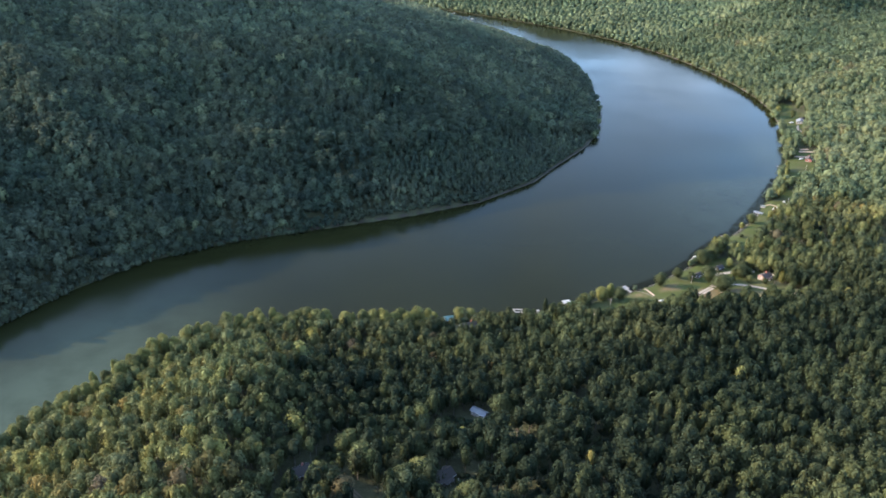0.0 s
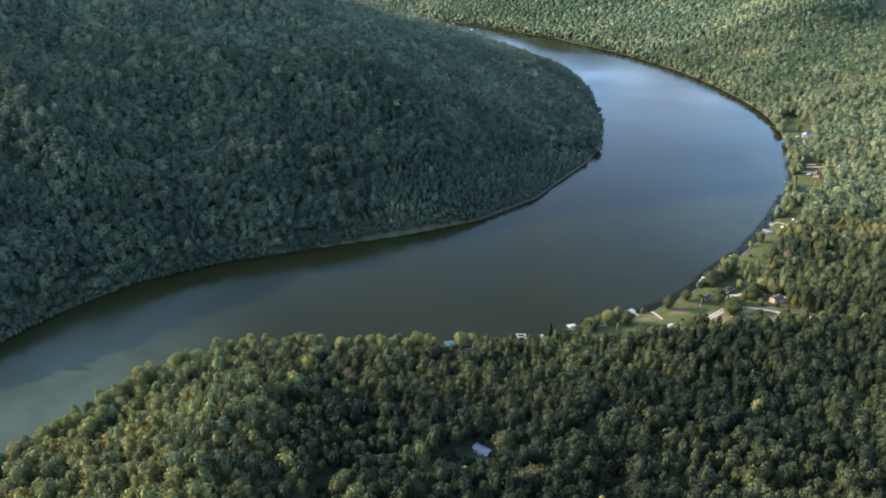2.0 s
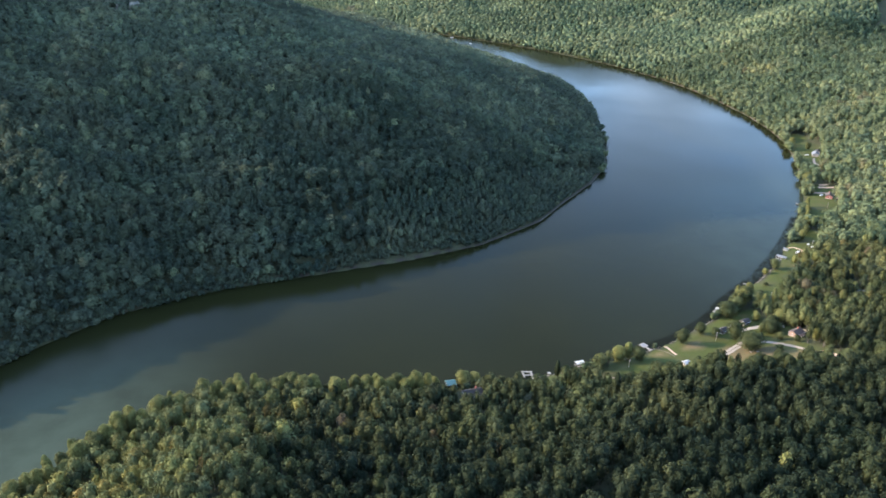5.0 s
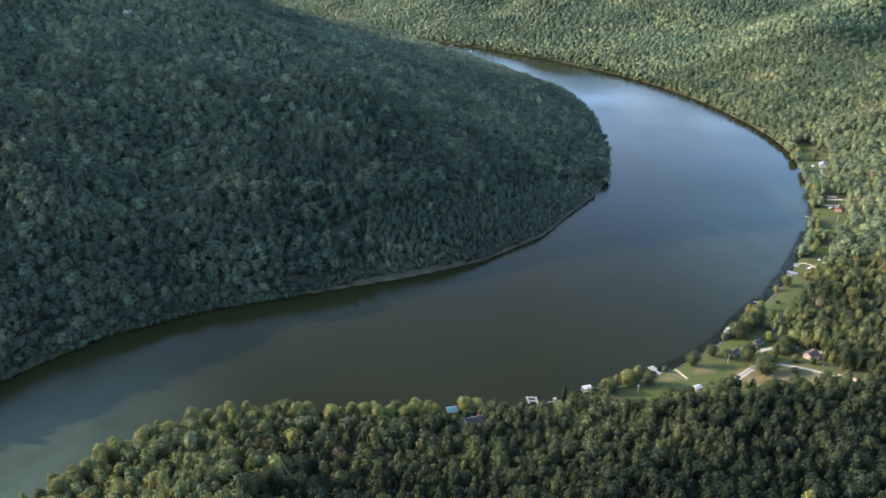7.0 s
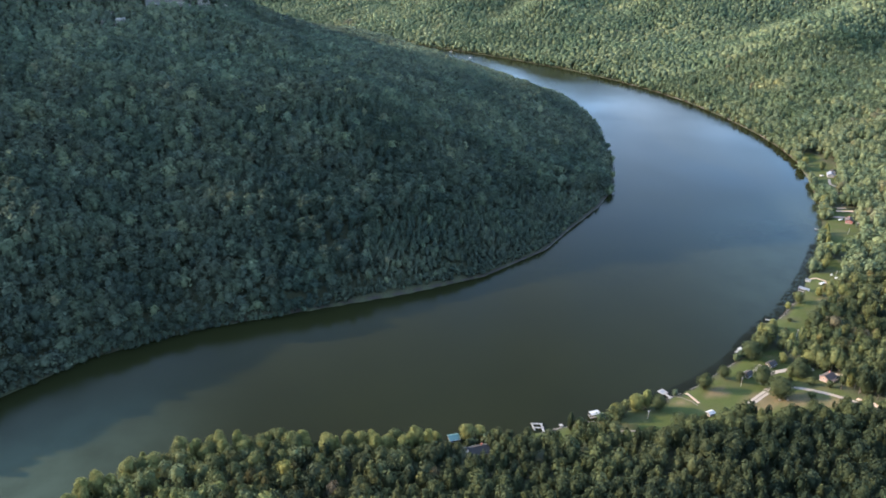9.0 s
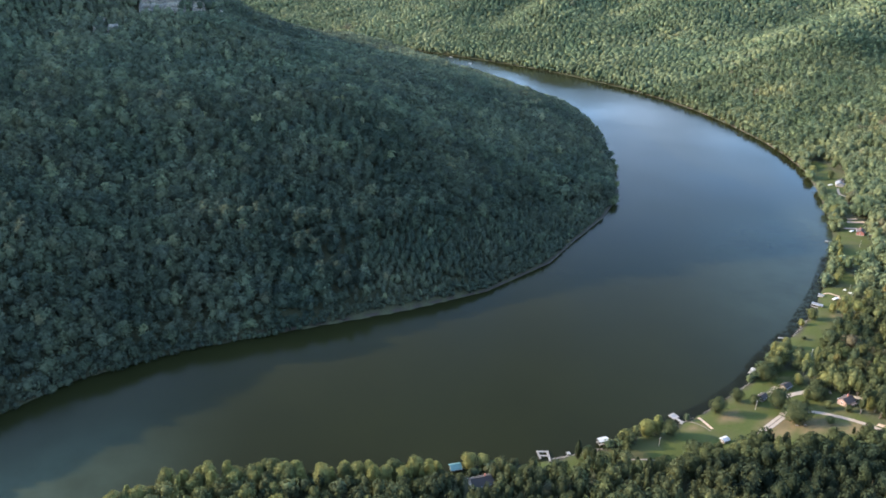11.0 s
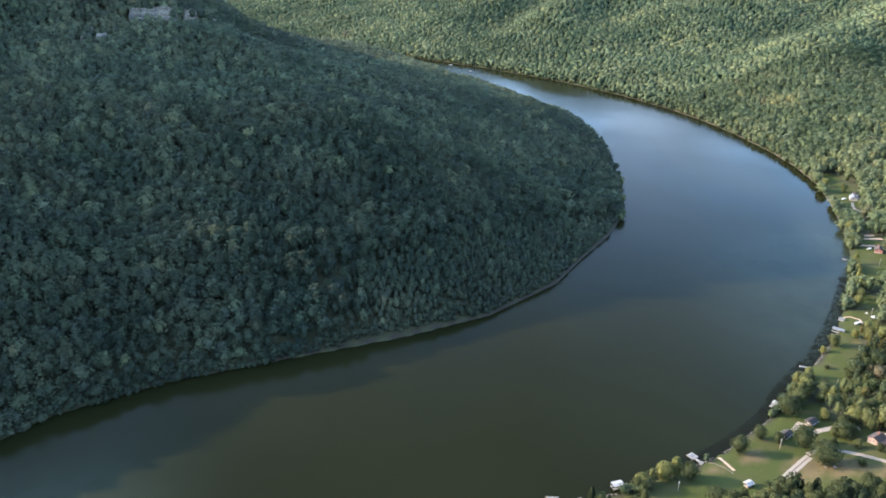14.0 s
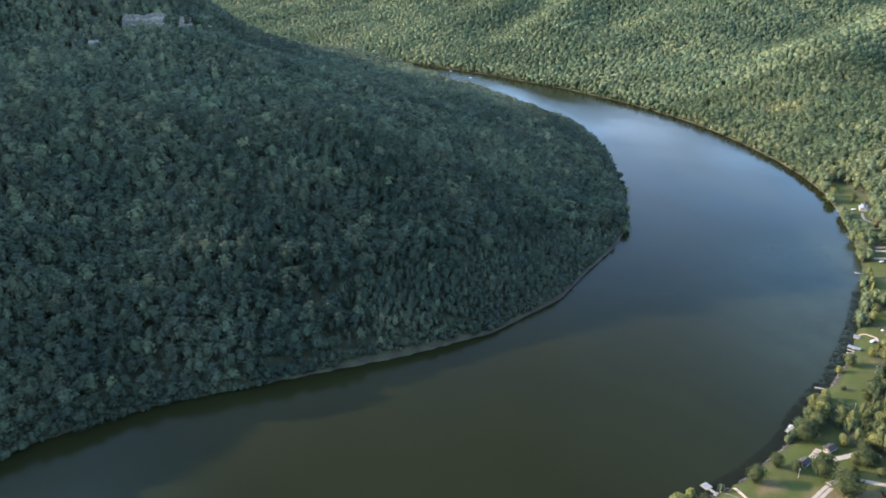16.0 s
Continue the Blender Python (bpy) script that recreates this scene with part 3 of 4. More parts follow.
# low growth that hangs over the water all along the banks
for seed, box4, label in ((41, (-330, 700, 300, 1120), "bushes hanging over the near river banks"), (42, (-300, 720, 1100, 2250), "bushes along the far river banks")):
    x, y = scatter(box4[0], box4[1], box4[2], box4[3], 3.8 if seed == 41 else 5.5, seed)
    d = lay(x, y)[1]
    keep = (d > -3.2) & (d < 9.0) & (x > -0.72 * y - 20)
    west = to_line(x, y, WEST) < to_line(x, y, EAST)
    if seed == 41:
        keep &= np.where(west, d > 5.4 * smooth(x, -70, 20) - 3.2, d > -1.6)
        wood("bank_growth", "dark bushes hanging over the water at the mountain's foot", MID, x[keep & west], y[keep & west], 53, 0.52, 0.62, leaves=HAZED_LEAVES, mixed=0.6, inland=-3.3)
        keep &= ~west & ((y < 850) | (d > 1.2))
    else:
        keep &= d > 0.8
    wood("bank_growth", label, MID if seed == 41 else FAR, x[keep], y[keep], seed + 10, 0.56, 0.66, leaves=HILL_LEAVES, pale=0.12)

# ---------------------------------------------------------------- things: helpers


def part(name, bm, material, parent, label=""):
    """Links a bmesh as one mesh object under a thing or under a part."""
    me = bpy.data.meshes.new(name)
    bm.to_mesh(me)
    bm.free()
    me.materials.append(material)
    ob = new(name, me)
    ob.parent = parent
    return tagged(ob, label) if label else ob


def thing(name, m, label, category, group=""):
    ob = new(name)
    ob.matrix_world = m
    ob.empty_display_size = 0.5
    return tagged(ob, label, category, group)


def standing(x, y, turn=0.0, up=None):
    """The pose of a thing that stands on the ground, or at the height up."""
    return pose(x, y, height(x, y) if up is None else up, 0, 0, turn)


def box(bm, x, y, z, sx, sy, sz, turn=0.0, bevel=0.0, tilt=0.0):
    made = bmesh.ops.create_cube(bm, size=1, matrix=pose(x, y, z, tilt, 0, turn) @ Matrix.Diagonal((sx, sy, sz, 1)))
    if bevel:
        edges = list({e for v in made["verts"] for e in v.link_edges})
        bmesh.ops.bevel(bm, geom=edges, offset=bevel, segments=1, affect="EDGES")


def rod(bm, x, y, z0, z1, r0, r1=None, sides=8):
    bmesh.ops.create_cone(bm, cap_ends=True, segments=sides, radius1=r0, radius2=r0 if r1 is None else r1, depth=z1 - z0,
                          matrix=Matrix.Translation((x, y, (z0 + z1) / 2)))


def boxed(*args, **keys):
    bm = bmesh.new()
    box(bm, *args, **keys)
    return bm


def rodded(*args):
    bm = bmesh.new()
    rod(bm, *args)
    return bm


GREY_WOOD = worn("weathered_wood", (0.16, 0.145, 0.125), (0.42, 0.39, 0.35), 1.2, 0.85)
PALE_WOOD = worn("pale_boards", (0.17, 0.15, 0.128), (0.34, 0.305, 0.26), 1.2, 0.8)
DARK_WOOD = worn("dark_timber", (0.035, 0.027, 0.02), (0.12, 0.095, 0.07), 1.5, 0.85)
WHITE_METAL = worn("white_sheet_metal", (0.25, 0.235, 0.21), (0.40, 0.375, 0.335), 0.7, 0.65, 0.0, 0.2, 0.1)
GREY_METAL = worn("grey_sheet_metal", (0.12, 0.12, 0.122), (0.21, 0.21, 0.212), 0.7, 0.7, 0.0, 0.2, 0.1)
TEAL_METAL = worn("teal_sheet_metal", (0.05, 0.10, 0.092), (0.10, 0.17, 0.155), 0.7, 0.45, 0.0, 0.5, 0.1)
SHINGLE = worn("dark_shingles", (0.030, 0.026, 0.023), (0.085, 0.074, 0.064), 1.5, 0.95, 0.0, 0.1)
BROWN_SHINGLE = worn("brown_shingles", (0.05, 0.036, 0.029), (0.12, 0.087, 0.07), 1.5, 0.9)
WHITE_PAINT = worn("white_paint", (0.36, 0.35, 0.33), (0.54, 0.53, 0.51), 1.0, 0.6)
RED_BRICK = worn("red_brick", (0.17, 0.065, 0.048), (0.32, 0.14, 0.105), 2.0, 0.85)
PINK_BRICK = worn("pale_pink_brick", (0.16, 0.105, 0.085), (0.26, 0.18, 0.15), 2.0, 0.85)
CONCRETE = worn("concrete", (0.19, 0.155, 0.115), (0.31, 0.26, 0.20), 0.5, 0.9)
GRAVEL = worn("gravel", (0.15, 0.118, 0.09), (0.27, 0.22, 0.17), 0.8, 0.95)
ASPHALT = worn("asphalt", (0.045, 0.044, 0.043), (0.085, 0.083, 0.080), 0.8, 0.9)
# brown earth, darkened for the wood's shade over the track
EARTH = worn("shaded_earth", (0.050, 0.036, 0.024), (0.115, 0.084, 0.058), 0.8, 0.95)
DIRT = worn("bare_dirt", (0.075, 0.058, 0.042), (0.20, 0.155, 0.115), 0.8, 0.95)
CLAY = worn("red_clay", (0.23, 0.155, 0.10), (0.46, 0.34, 0.245), 0.6, 0.95)
STONE = worn("pale_stone", (0.085, 0.072, 0.058), (0.23, 0.195, 0.155), 0.6, 0.9, bump=0.5)
# near black, for the added flakes that paint the bank's reflection
DARK_FLAKE = worn("dark_flake", (0.005, 0.006, 0.004), (0.013, 0.014, 0.009), 1.5, 0.9, 0.0, 0.02)
GLASS = worn("window_glass", (0.015, 0.018, 0.02), (0.04, 0.045, 0.05), 0.6, 0.08, 0.0, 0.6, 0.0)
HULL = worn("white_hull", (0.44, 0.43, 0.42), (0.60, 0.59, 0.57), 0.8, 0.3, 0.0, 0.5, 0.05)
RUBBER = worn("rubber", (0.012, 0.012, 0.012), (0.03, 0.03, 0.03), 2.0, 0.85)


def cliff_material():
    """Weathered limestone in beds, pale where it broke last, with dark streaks."""
    n = Nodes("limestone", 0.92, 0.2)
    at = n.coords()
    flat = n.add("ShaderNodeMapping")
    flat.inputs["Scale"].default_value = (0.25, 0.25, 1.4)
    n.link(at, flat.inputs["Vector"])
    beds = n.noise(0.6, 6, 0.7, flat.outputs[0])
    streak = n.add("ShaderNodeMapping")
    streak.inputs["Scale"].default_value = (1.0, 1.0, 0.12)
    n.link(at, streak.inputs["Vector"])
    down = n.noise(0.35, 5, 0.65, streak.outputs[0])
    rock = n.ramp(beds, [(0.35, (0.07, 0.064, 0.052)), (0.52, (0.17, 0.152, 0.122)), (0.72, (0.30, 0.268, 0.22))])
    n.colour(n.mix(n.ramp(down, [(0.45, (0, 0, 0)), (0.65, (1, 1, 1))]), rock, (0.10, 0.10, 0.09)))
    n.bump(beds, 0.8, 0.6)
    return n.mat


LIMESTONE = cliff_material()


# ---------------------------------------------------------------- roads, paths and the shore wall


def strip(name, line, width, material, label, category, thick=0.10, kind="structure"):
    """A made surface on the ground along a plan line, with edges of some thickness."""
    pts = []
    for (ax, ay), (bx, by) in zip(line, line[1:]):
        k = max(2, int(math.hypot(bx - ax, by - ay) / 1.5))
        pts += [(ax + (bx - ax) * i / k, ay + (by - ay) * i / k) for i in range(k)]
    pts.append(line[-1])
    rng = random.Random(len(name) + len(pts))
    bm, rings = bmesh.new(), []
    for i, (px, py) in enumerate(pts):
        qx, qy = pts[min(i + 1, len(pts) - 1)]
        ox, oy = pts[max(i - 1, 0)]
        long = math.hypot(qx - ox, qy - oy) or 1
        nx, ny = -(qy - oy) / long, (qx - ox) / long
        ring = []
        for side, dz in ((-1, -0.3), (-1, thick), (0, thick * 1.3), (1, thick), (1, -0.3)):
            w = side * width / 2 * rng.uniform(0.88, 1.12)
            vx, vy = px + nx * w, py + ny * w
            ring.append(bm.verts.new((vx, vy, max(height(vx, vy), -0.2) + dz)))
        rings.append(ring)
    for a, b in zip(rings, rings[1:]):
        for k in range(4):
            bm.faces.new((a[k], b[k], b[k + 1], a[k + 1]))
    bmesh.ops.recalc_face_normals(bm, faces=bm.faces)
    return tagged(part(name, bm, material, None), label, category, kind=kind)


strip("driveway", [(247.3, 479.6), (259.3, 487.6), (273.3, 496.6)], 1.9, CONCRETE, "pale concrete wheel track of the drive across the lawn", "drive")
strip("driveway", [(248.8, 477.3), (260.8, 485.3), (274.8, 494.3)], 1.9, CONCRETE, "pale concrete wheel track of the drive across the lawn", "drive")
strip("path", [(248.05, 478.45), (260.05, 486.45), (274.05, 495.45)], 0.9, DIRT, "bare earth between the drive's wheel tracks", "drive", 0.05)
strip("road", [(274, 497.5), (284, 500), (295, 497.5), (303, 490.5), (311, 481.5), (317, 472.5), (320.5, 463), (320, 453), (316.5, 446)], 3.4, GRAVEL, "pale gravel road curving past the house", "road")
strip("road", [(394, 566), (401, 561.5), (408, 556), (416, 549)], 3.6, ASPHALT, "grey road glimpsed among the trees", "road", 0.06)
strip("bare_soil", [(322.5, 472), (327, 465), (327.5, 458)], 3.6, CLAY, "bare reddish soil beside the gravel road", "soil", 0.05)
strip("driveway", [(328, 508), (333, 505), (337, 501)], 3.6, CONCRETE, "pale concrete yard beside the pink brick house", "drive")
strip("driveway", [(280, 522.5), (285, 526), (290, 530)], 3.6, CONCRETE, "pale concrete slab between boathouse and shed", "drive")
strip("driveway", [(286, 517), (294, 519), (303, 520.5), (312, 521), (322, 517)], 4.0, CONCRETE, "short pale concrete drive by the shed", "drive")
strip("path", [(220.5, 504), (221.5, 497.5), (223, 489.5)], 1.7, CLAY, "bare clay path down to the water", "path")
strip("path", [(208, 500.5), (213, 500), (219, 493), (221, 487)], 0.7, DIRT, "narrow trodden path across the lawn", "path", 0.04)
strip("path", [(160, 466), (168, 465), (176, 463)], 1.2, GRAVEL, "short gravel path on the lawn", "path", 0.05)
for ox, oy in ((-0.75, -0.45), (0.75, 0.45)):
    strip("road", [(-33.5 + ox, 290 + oy), (-31.5 + ox, 288.3 + oy), (-24.2 + ox, 281.4 + oy), (-19.2 + ox, 274.2 + oy), (-14 + ox, 266 + oy), (-4 + ox, 250 + oy)], 0.85, EARTH, "rut of a dirt track through the wood", "road", 0.05)
strip("driveway", [(604, 914), (603.5, 925), (609, 936), (616, 947)], 3.0, GRAVEL, "curved pale drive by the lawn", "drive")
strip("path", [(414, 668), (420, 667), (424, 660), (421, 653)], 1.8, CLAY, "bare clay path by the boat dock", "path")
strip("clay_bank", [(550, 833), (558, 829.5), (567, 827)], 4.5, CLAY, "bare red clay bank above the lawn", "bank", 0.5)
strip("clay_bank", [(533, 817), (540, 813.5), (547, 811)], 4.0, CLAY, "bare red clay bank above the lawn", "bank", 0.5)
strip("clay_bank", [(556, 841), (561, 839.5), (566, 839)], 4.0, CLAY, "pale sandy bank at the wood's edge", "bank", 0.5)
strip("clay_bank", [(547, 793), (553, 789), (560, 786)], 4.0, CLAY, "bare clay yard beside the brick house", "bank", 0.25)


def stones(name, line, width, count, size, label, material=None):
    """Loose stones along a plan line, joined: too many and too small to count."""
    rng = np.random.RandomState(count)
    bv, bf = BALLS[1]
    vs, ts, n = [], [], 0
    legs = [math.hypot(b[0] - a[0], b[1] - a[1]) for a, b in zip(line, line[1:])]
    for k in range(count):
        i = int(np.searchsorted(np.cumsum(legs), rng.uniform(0, sum(legs))))
        i = min(i, len(legs) - 1)
        a, b, f = line[i], line[i + 1], rng.uniform()
        px, py = a[0] + (b[0] - a[0]) * f + rng.normal(0, width / 3), a[1] + (b[1] - a[1]) * f + rng.normal(0, width / 3)
        r = size * rng.uniform(0.5, 1.3) * np.array([rng.uniform(0.8, 1.3), rng.uniform(0.8, 1.3), rng.uniform(0.45, 0.75)])
        vs.append(bv * rng.uniform(0.8, 1.2, (len(bv), 1)) * r + (px, py, max(height(px, py), 0) + r[2] * 0.35))
        ts.append(bf + n)
        n += len(bv)
    ob = new(name, array_mesh(name, np.concatenate(vs), np.concatenate(ts)))
    ob.data.materials.append(material or STONE)
    return tagged(ob, label, "stones", kind="stuff")


stones("shore_stones", [(196, 496.5), (209, 500.8), (218, 505)], 1.4, 90, 0.28, "pale stones heaped along the lawn's shore")
stones("shore_stones", [(226, 508.6), (232, 511.8), (267, 533.8), (281, 544)], 1.2, 260, 0.26, "pale stone wall along the lawn's shore")
stones("shore_stones", [(345, 599.5), (355, 608), (372, 624)], 1.6, 170, 0.30, "pale stones heaped along the lawn's shore")


def inland_of(line, off):
    """A plan line moved to its left by off metres."""
    out = []
    for k, (px, py) in enumerate(line):
        (ax, ay), (bx, by) = line[max(k - 1, 0)], line[min(k + 1, len(line) - 1)]
        long = math.hypot(bx - ax, by - ay)
        out.append((px - (by - ay) / long * off, py + (bx - ax) / long * off))
    return out


MUD = worn("bank_mud", (0.020, 0.015, 0.010), (0.050, 0.038, 0.026), 0.5, 0.95)
FOOT = [p for p in WEST if -60 < p[0] and p[1] < 1040]
strip("mud_bank", inland_of(FOOT, 0.9), 2.0, MUD, "bare brown mud bank at the mountain's foot", "bank", 0.18)
SAND = worn("bank_sand", (0.042, 0.032, 0.022), (0.105, 0.083, 0.057), 0.4, 0.95)
strip("sand_bank", inland_of([p for p in EAST if 550 < p[0] and 870 < p[1] < 1660], -0.7), 1.6, SAND, "narrow strip of bare pale soil along the outer bank", "bank", 0.18)
stones("shore_stones", inland_of([p for p in WEST if 180 < p[0] and 740 < p[1] < 1040], 0.6), 1.6, 380, 0.34, "pale stones scattered along the shore of the point")
stones("shore_stones", [(112, 473.5), (128, 476.5), (148, 480.5)], 1.2, 120, 0.45, "pale stones along the shore by the docks")


def reflection_flakes(line, out, count, label):
    """Added dark flakes lying at the surface in a band beside the bank, for its dark reflection, joined: nobody could
    count them.
    """
    rng = np.random.RandomState(count)
    bv, bf = BALLS[1]
    vs, ts, n = [], [], 0
    for k in range(count):
        i = rng.randint(len(line) - 1)
        (ax, ay), (bx, by), f = line[i], line[i + 1], rng.uniform()
        long, off = math.hypot(bx - ax, by - ay), -1.0 + out * rng.uniform() ** 1.8
        px, py = ax + (bx - ax) * f - (by - ay) / long * off, ay + (by - ay) * f + (bx - ax) / long * off
        r = rng.uniform(0.5, 1.5)
        vs.append(bv * rng.uniform(0.6, 1.3, (len(bv), 1)) * (r, r * rng.uniform(0.5, 1.0), 0.05) + (px, py, 0.0))
        ts.append(bf + n)
        n += len(bv)
    ob = new("bank_reflection", array_mesh("bank_reflection", np.concatenate(vs), np.concatenate(ts)))
    ob.data.materials.append(DARK_FLAKE)
    return tagged(ob, label, "water plants", kind="stuff")


reflection_flakes([p for p in EAST if 175 < p[0] < 300 and p[1] < 600], 10.0, 2300, "added dark band for the bank's reflection along the lawn's shore")
reflection_flakes([p for p in EAST if 285 < p[0] < 480 and p[1] < 760], 11.5, 3400, "added dark band for the bank's reflection by the boat docks")

# ---------------------------------------------------------------- houses


def window(parent, x, y, z, w, h, turn):
    """A window set on a wall: a white frame round a dark pane."""
    m = pose(x, y, z, 0, 0, turn)
    bm = bmesh.new()
    for dx, dz, sx, sz in ((-w / 2, 0, 0.12, h + 0.12), (w / 2, 0, 0.12, h + 0.12), (0, -h / 2, w, 0.12), (0, h / 2, w, 0.12), (0, 0, 0.06, h)):
        box(bm, dx, 0, dz, sx, 0.14, sz)
    bm.transform(m)
    win = part("window", bm, WHITE_PAINT, parent)
    pane = boxed(0, -0.01, 0, w - 0.1, 0.05, h - 0.1)
    pane.transform(m)
    part("pane", pane, GLASS, win)


def house(x, y, turn, long, deep, wall_h, rise, walls, roof, label, chimney=False, porch=False, category="house"):
    """A gabled house: foundation, walls, roof with eaves, windows, a door, and a chimney or porch where it has one."""
    ob = thing("house" if category == "house" else category, standing(x, y, turn), label, category)
    part("foundation", boxed(0, 0, 0.0, long + 0.1, deep + 0.1, 1.2), CONCRETE, ob)
    bm = bmesh.new()
    foot, eave = 0.5, 0.5 + wall_h
    v = [bm.verts.new(p) for p in ((-long / 2, -deep / 2, foot), (long / 2, -deep / 2, foot), (long / 2, deep / 2, foot), (-long / 2, deep / 2, foot),
                                   (-long / 2, -deep / 2, eave), (long / 2, -deep / 2, eave), (long / 2, deep / 2, eave), (-long / 2, deep / 2, eave),
                                   (-long / 2, 0, eave + rise), (long / 2, 0, eave + rise))]
    for f in ((0, 1, 5, 4), (2, 3, 7, 6), (1, 2, 6, 9, 5), (3, 0, 4, 8, 7), (3, 2, 1, 0)):
        bm.faces.new([v[i] for i in f])
    bmesh.ops.recalc_face_normals(bm, faces=bm.faces)
    part("wall", bm, walls, ob)
    over, slope = 0.55, rise / (deep / 2)
    bm = bmesh.new()
    ends = []
    for sx in (-1, 1):
        ring = [(-deep / 2 - over, eave - over * slope), (0, eave + rise), (deep / 2 + over, eave - over * slope)]
        ends.append([bm.verts.new((sx * (long / 2 + over), py, pz + 0.22)) for py, pz in ring] + [bm.verts.new((sx * (long / 2 + over), py, pz + 0.02)) for py, pz in reversed(ring)])
    for k in range(6):
        bm.faces.new((ends[0][k], ends[0][(k + 1) % 6], ends[1][(k + 1) % 6], ends[1][k]))
    bm.faces.new(ends[0])
    bm.faces.new(ends[1][::-1])
    bmesh.ops.recalc_face_normals(bm, faces=bm.faces)
    top = part("roof", bm, roof, ob)
    part("ridge_cap", boxed(0, 0, eave + rise + 0.2, long + 2 * over, 0.35, 0.12, bevel=0.03), roof, top)
    for side in (-1, 1):
        part("gutter", boxed(0, side * (deep / 2 + over + 0.05), eave - over * slope + 0.08, long + 2 * over, 0.12, 0.14), WHITE_PAINT, top)
    n = max(2, int(long / 3.2))
    for side in (-1, 1):
        for k in range(n):
            px = (k + 0.5) / n * long - long / 2
            if side == -1 and k == n // 2:
                part("door", boxed(px, side * deep / 2, foot + 1.05, 0.95, 0.12, 2.1), DARK_WOOD, ob)
            else:
                window(ob, px, side * deep / 2, foot + wall_h * 0.55, 1.1, 1.2, 0 if side < 0 else 180)
    for side in (-1, 1):
        window(ob, side * long / 2, 0, foot + wall_h * 0.55, 1.1, 1.2, 90 * side)
    if chimney:
        part("chimney", boxed(long * 0.22, deep * 0.12, eave + rise * 0.8 + 0.6, 0.9, 0.7, 2.2, bevel=0.04), RED_BRICK, top)
    if porch:
        deck = part("porch", boxed(0, -deep / 2 - 1.4, 0.45, long * 0.5, 2.7, 0.2), GREY_WOOD, ob)
        part("porch_roof", boxed(0, -deep / 2 - 1.35, eave - 0.25, long * 0.5 + 0.4, 3.0, 0.14, tilt=6), roof, ob)
        for px in (-long * 0.24, 0, long * 0.24):
            part("post", boxed(px, -deep / 2 - 2.6, (eave + 0.3) / 2, 0.14, 0.14, eave - 0.6), WHITE_PAINT, deck)
    return ob


house(321.5, 501, 24, 9.2, 6.4, 2.4, 1.7, PINK_BRICK, BROWN_SHINGLE, "pale pink brick house with a brown roof by the road", True, True)
house(272, 517, 30, 6, 4.4, 2.2, 1.2, DARK_WOOD, SHINGLE, "small dark boathouse with a dark roof on a lawn", category="boathouse")
house(295, 527, 24, 6.5, 4.6, 2.3, 1.3, DARK_WOOD, SHINGLE, "dark wooden shed with a dark roof by the concrete drive", category="shed")
house(223.5, 475, 20, 4.2, 3.0, 1.7, 0.6, DARK_WOOD, WHITE_METAL, "small dark shed with a white metal roof on the lawn", category="shed")
house(55.5, 472, 8, 6.0, 5.0, 2.4, 1.4, DARK_WOOD, TEAL_METAL, "dark wooden boathouse with a teal metal roof at the shore", category="boathouse")
house(67.5, 454, 12, 12, 8, 2.7, 2.4, GREY_WOOD, SHINGLE, "grey house with a dark roof among riverside trees", True)
house(541, 797, 52, 12, 7, 2.6, 1.8, RED_BRICK, BROWN_SHINGLE, "red brick house with a brown roof above its lawn", True)
house(624, 957, 60, 12, 8, 2.8, 2.0, PALE_WOOD, GREY_METAL, "white house with a grey metal roof by the shore", False, True)
house(634, 968, 60, 8, 6, 2.5, 1.6, PALE_WOOD, SHINGLE, "white garage with a dark shingle roof by the shore", category="garage")
house(52.5, 323, -45, 8.6, 3.8, 2.3, 0.7, GREY_WOOD, GREY_METAL, "long grey cabin with a pale metal roof in a forest clearing")
house(-43.5, 286, 25, 10.5, 7, 2.6, 2.2, GREY_WOOD, SHINGLE, "dark-roofed grey house under the trees by the dirt track", True)
house(25.5, 272, 35, 10.5, 7, 2.6, 2.2, DARK_WOOD, SHINGLE, "dark wooden house with a dark shingle roof in the wood", False, True)
house(302, 451, 30, 10, 7, 2.5, 2.0, GREY_WOOD, SHINGLE, "grey wooden house with a dark roof by the gravel road")


# ---------------------------------------------------------------- docks and boats


def deck_on_posts(ob, x, y, long, wide, material, top=0.75, turn=0.0, name="deck"):
    """A boarded deck with its edge beams, standing on posts in the water."""
    m = pose(x, y, 0, 0, 0, turn)
    bm = bmesh.new()
    n = max(3, int(long / 0.6))
    for k in range(n):
        box(bm, (k + 0.5) / n * long - long / 2, 0, top, long / n * 0.93, wide, 0.07)
    bm.transform(m)
    deck = part(name, bm, material, ob)
    for side in (-1, 1):
        beam = boxed(0, side * (wide / 2 - 0.08), top - 0.16, long, 0.12, 0.22)
        beam.transform(m)
        part("beam", beam, GREY_WOOD, deck)
    for sx in (-1, 0, 1) if long > 4 else (-1, 1):
        for side in (-1, 1):
            post = rodded(sx * (long / 2 - 0.2), side * (wide / 2 + 0.05), -3.0, top + 0.3, 0.13)
            post.transform(m)
            part("post", post, GREY_WOOD, deck)
    return deck


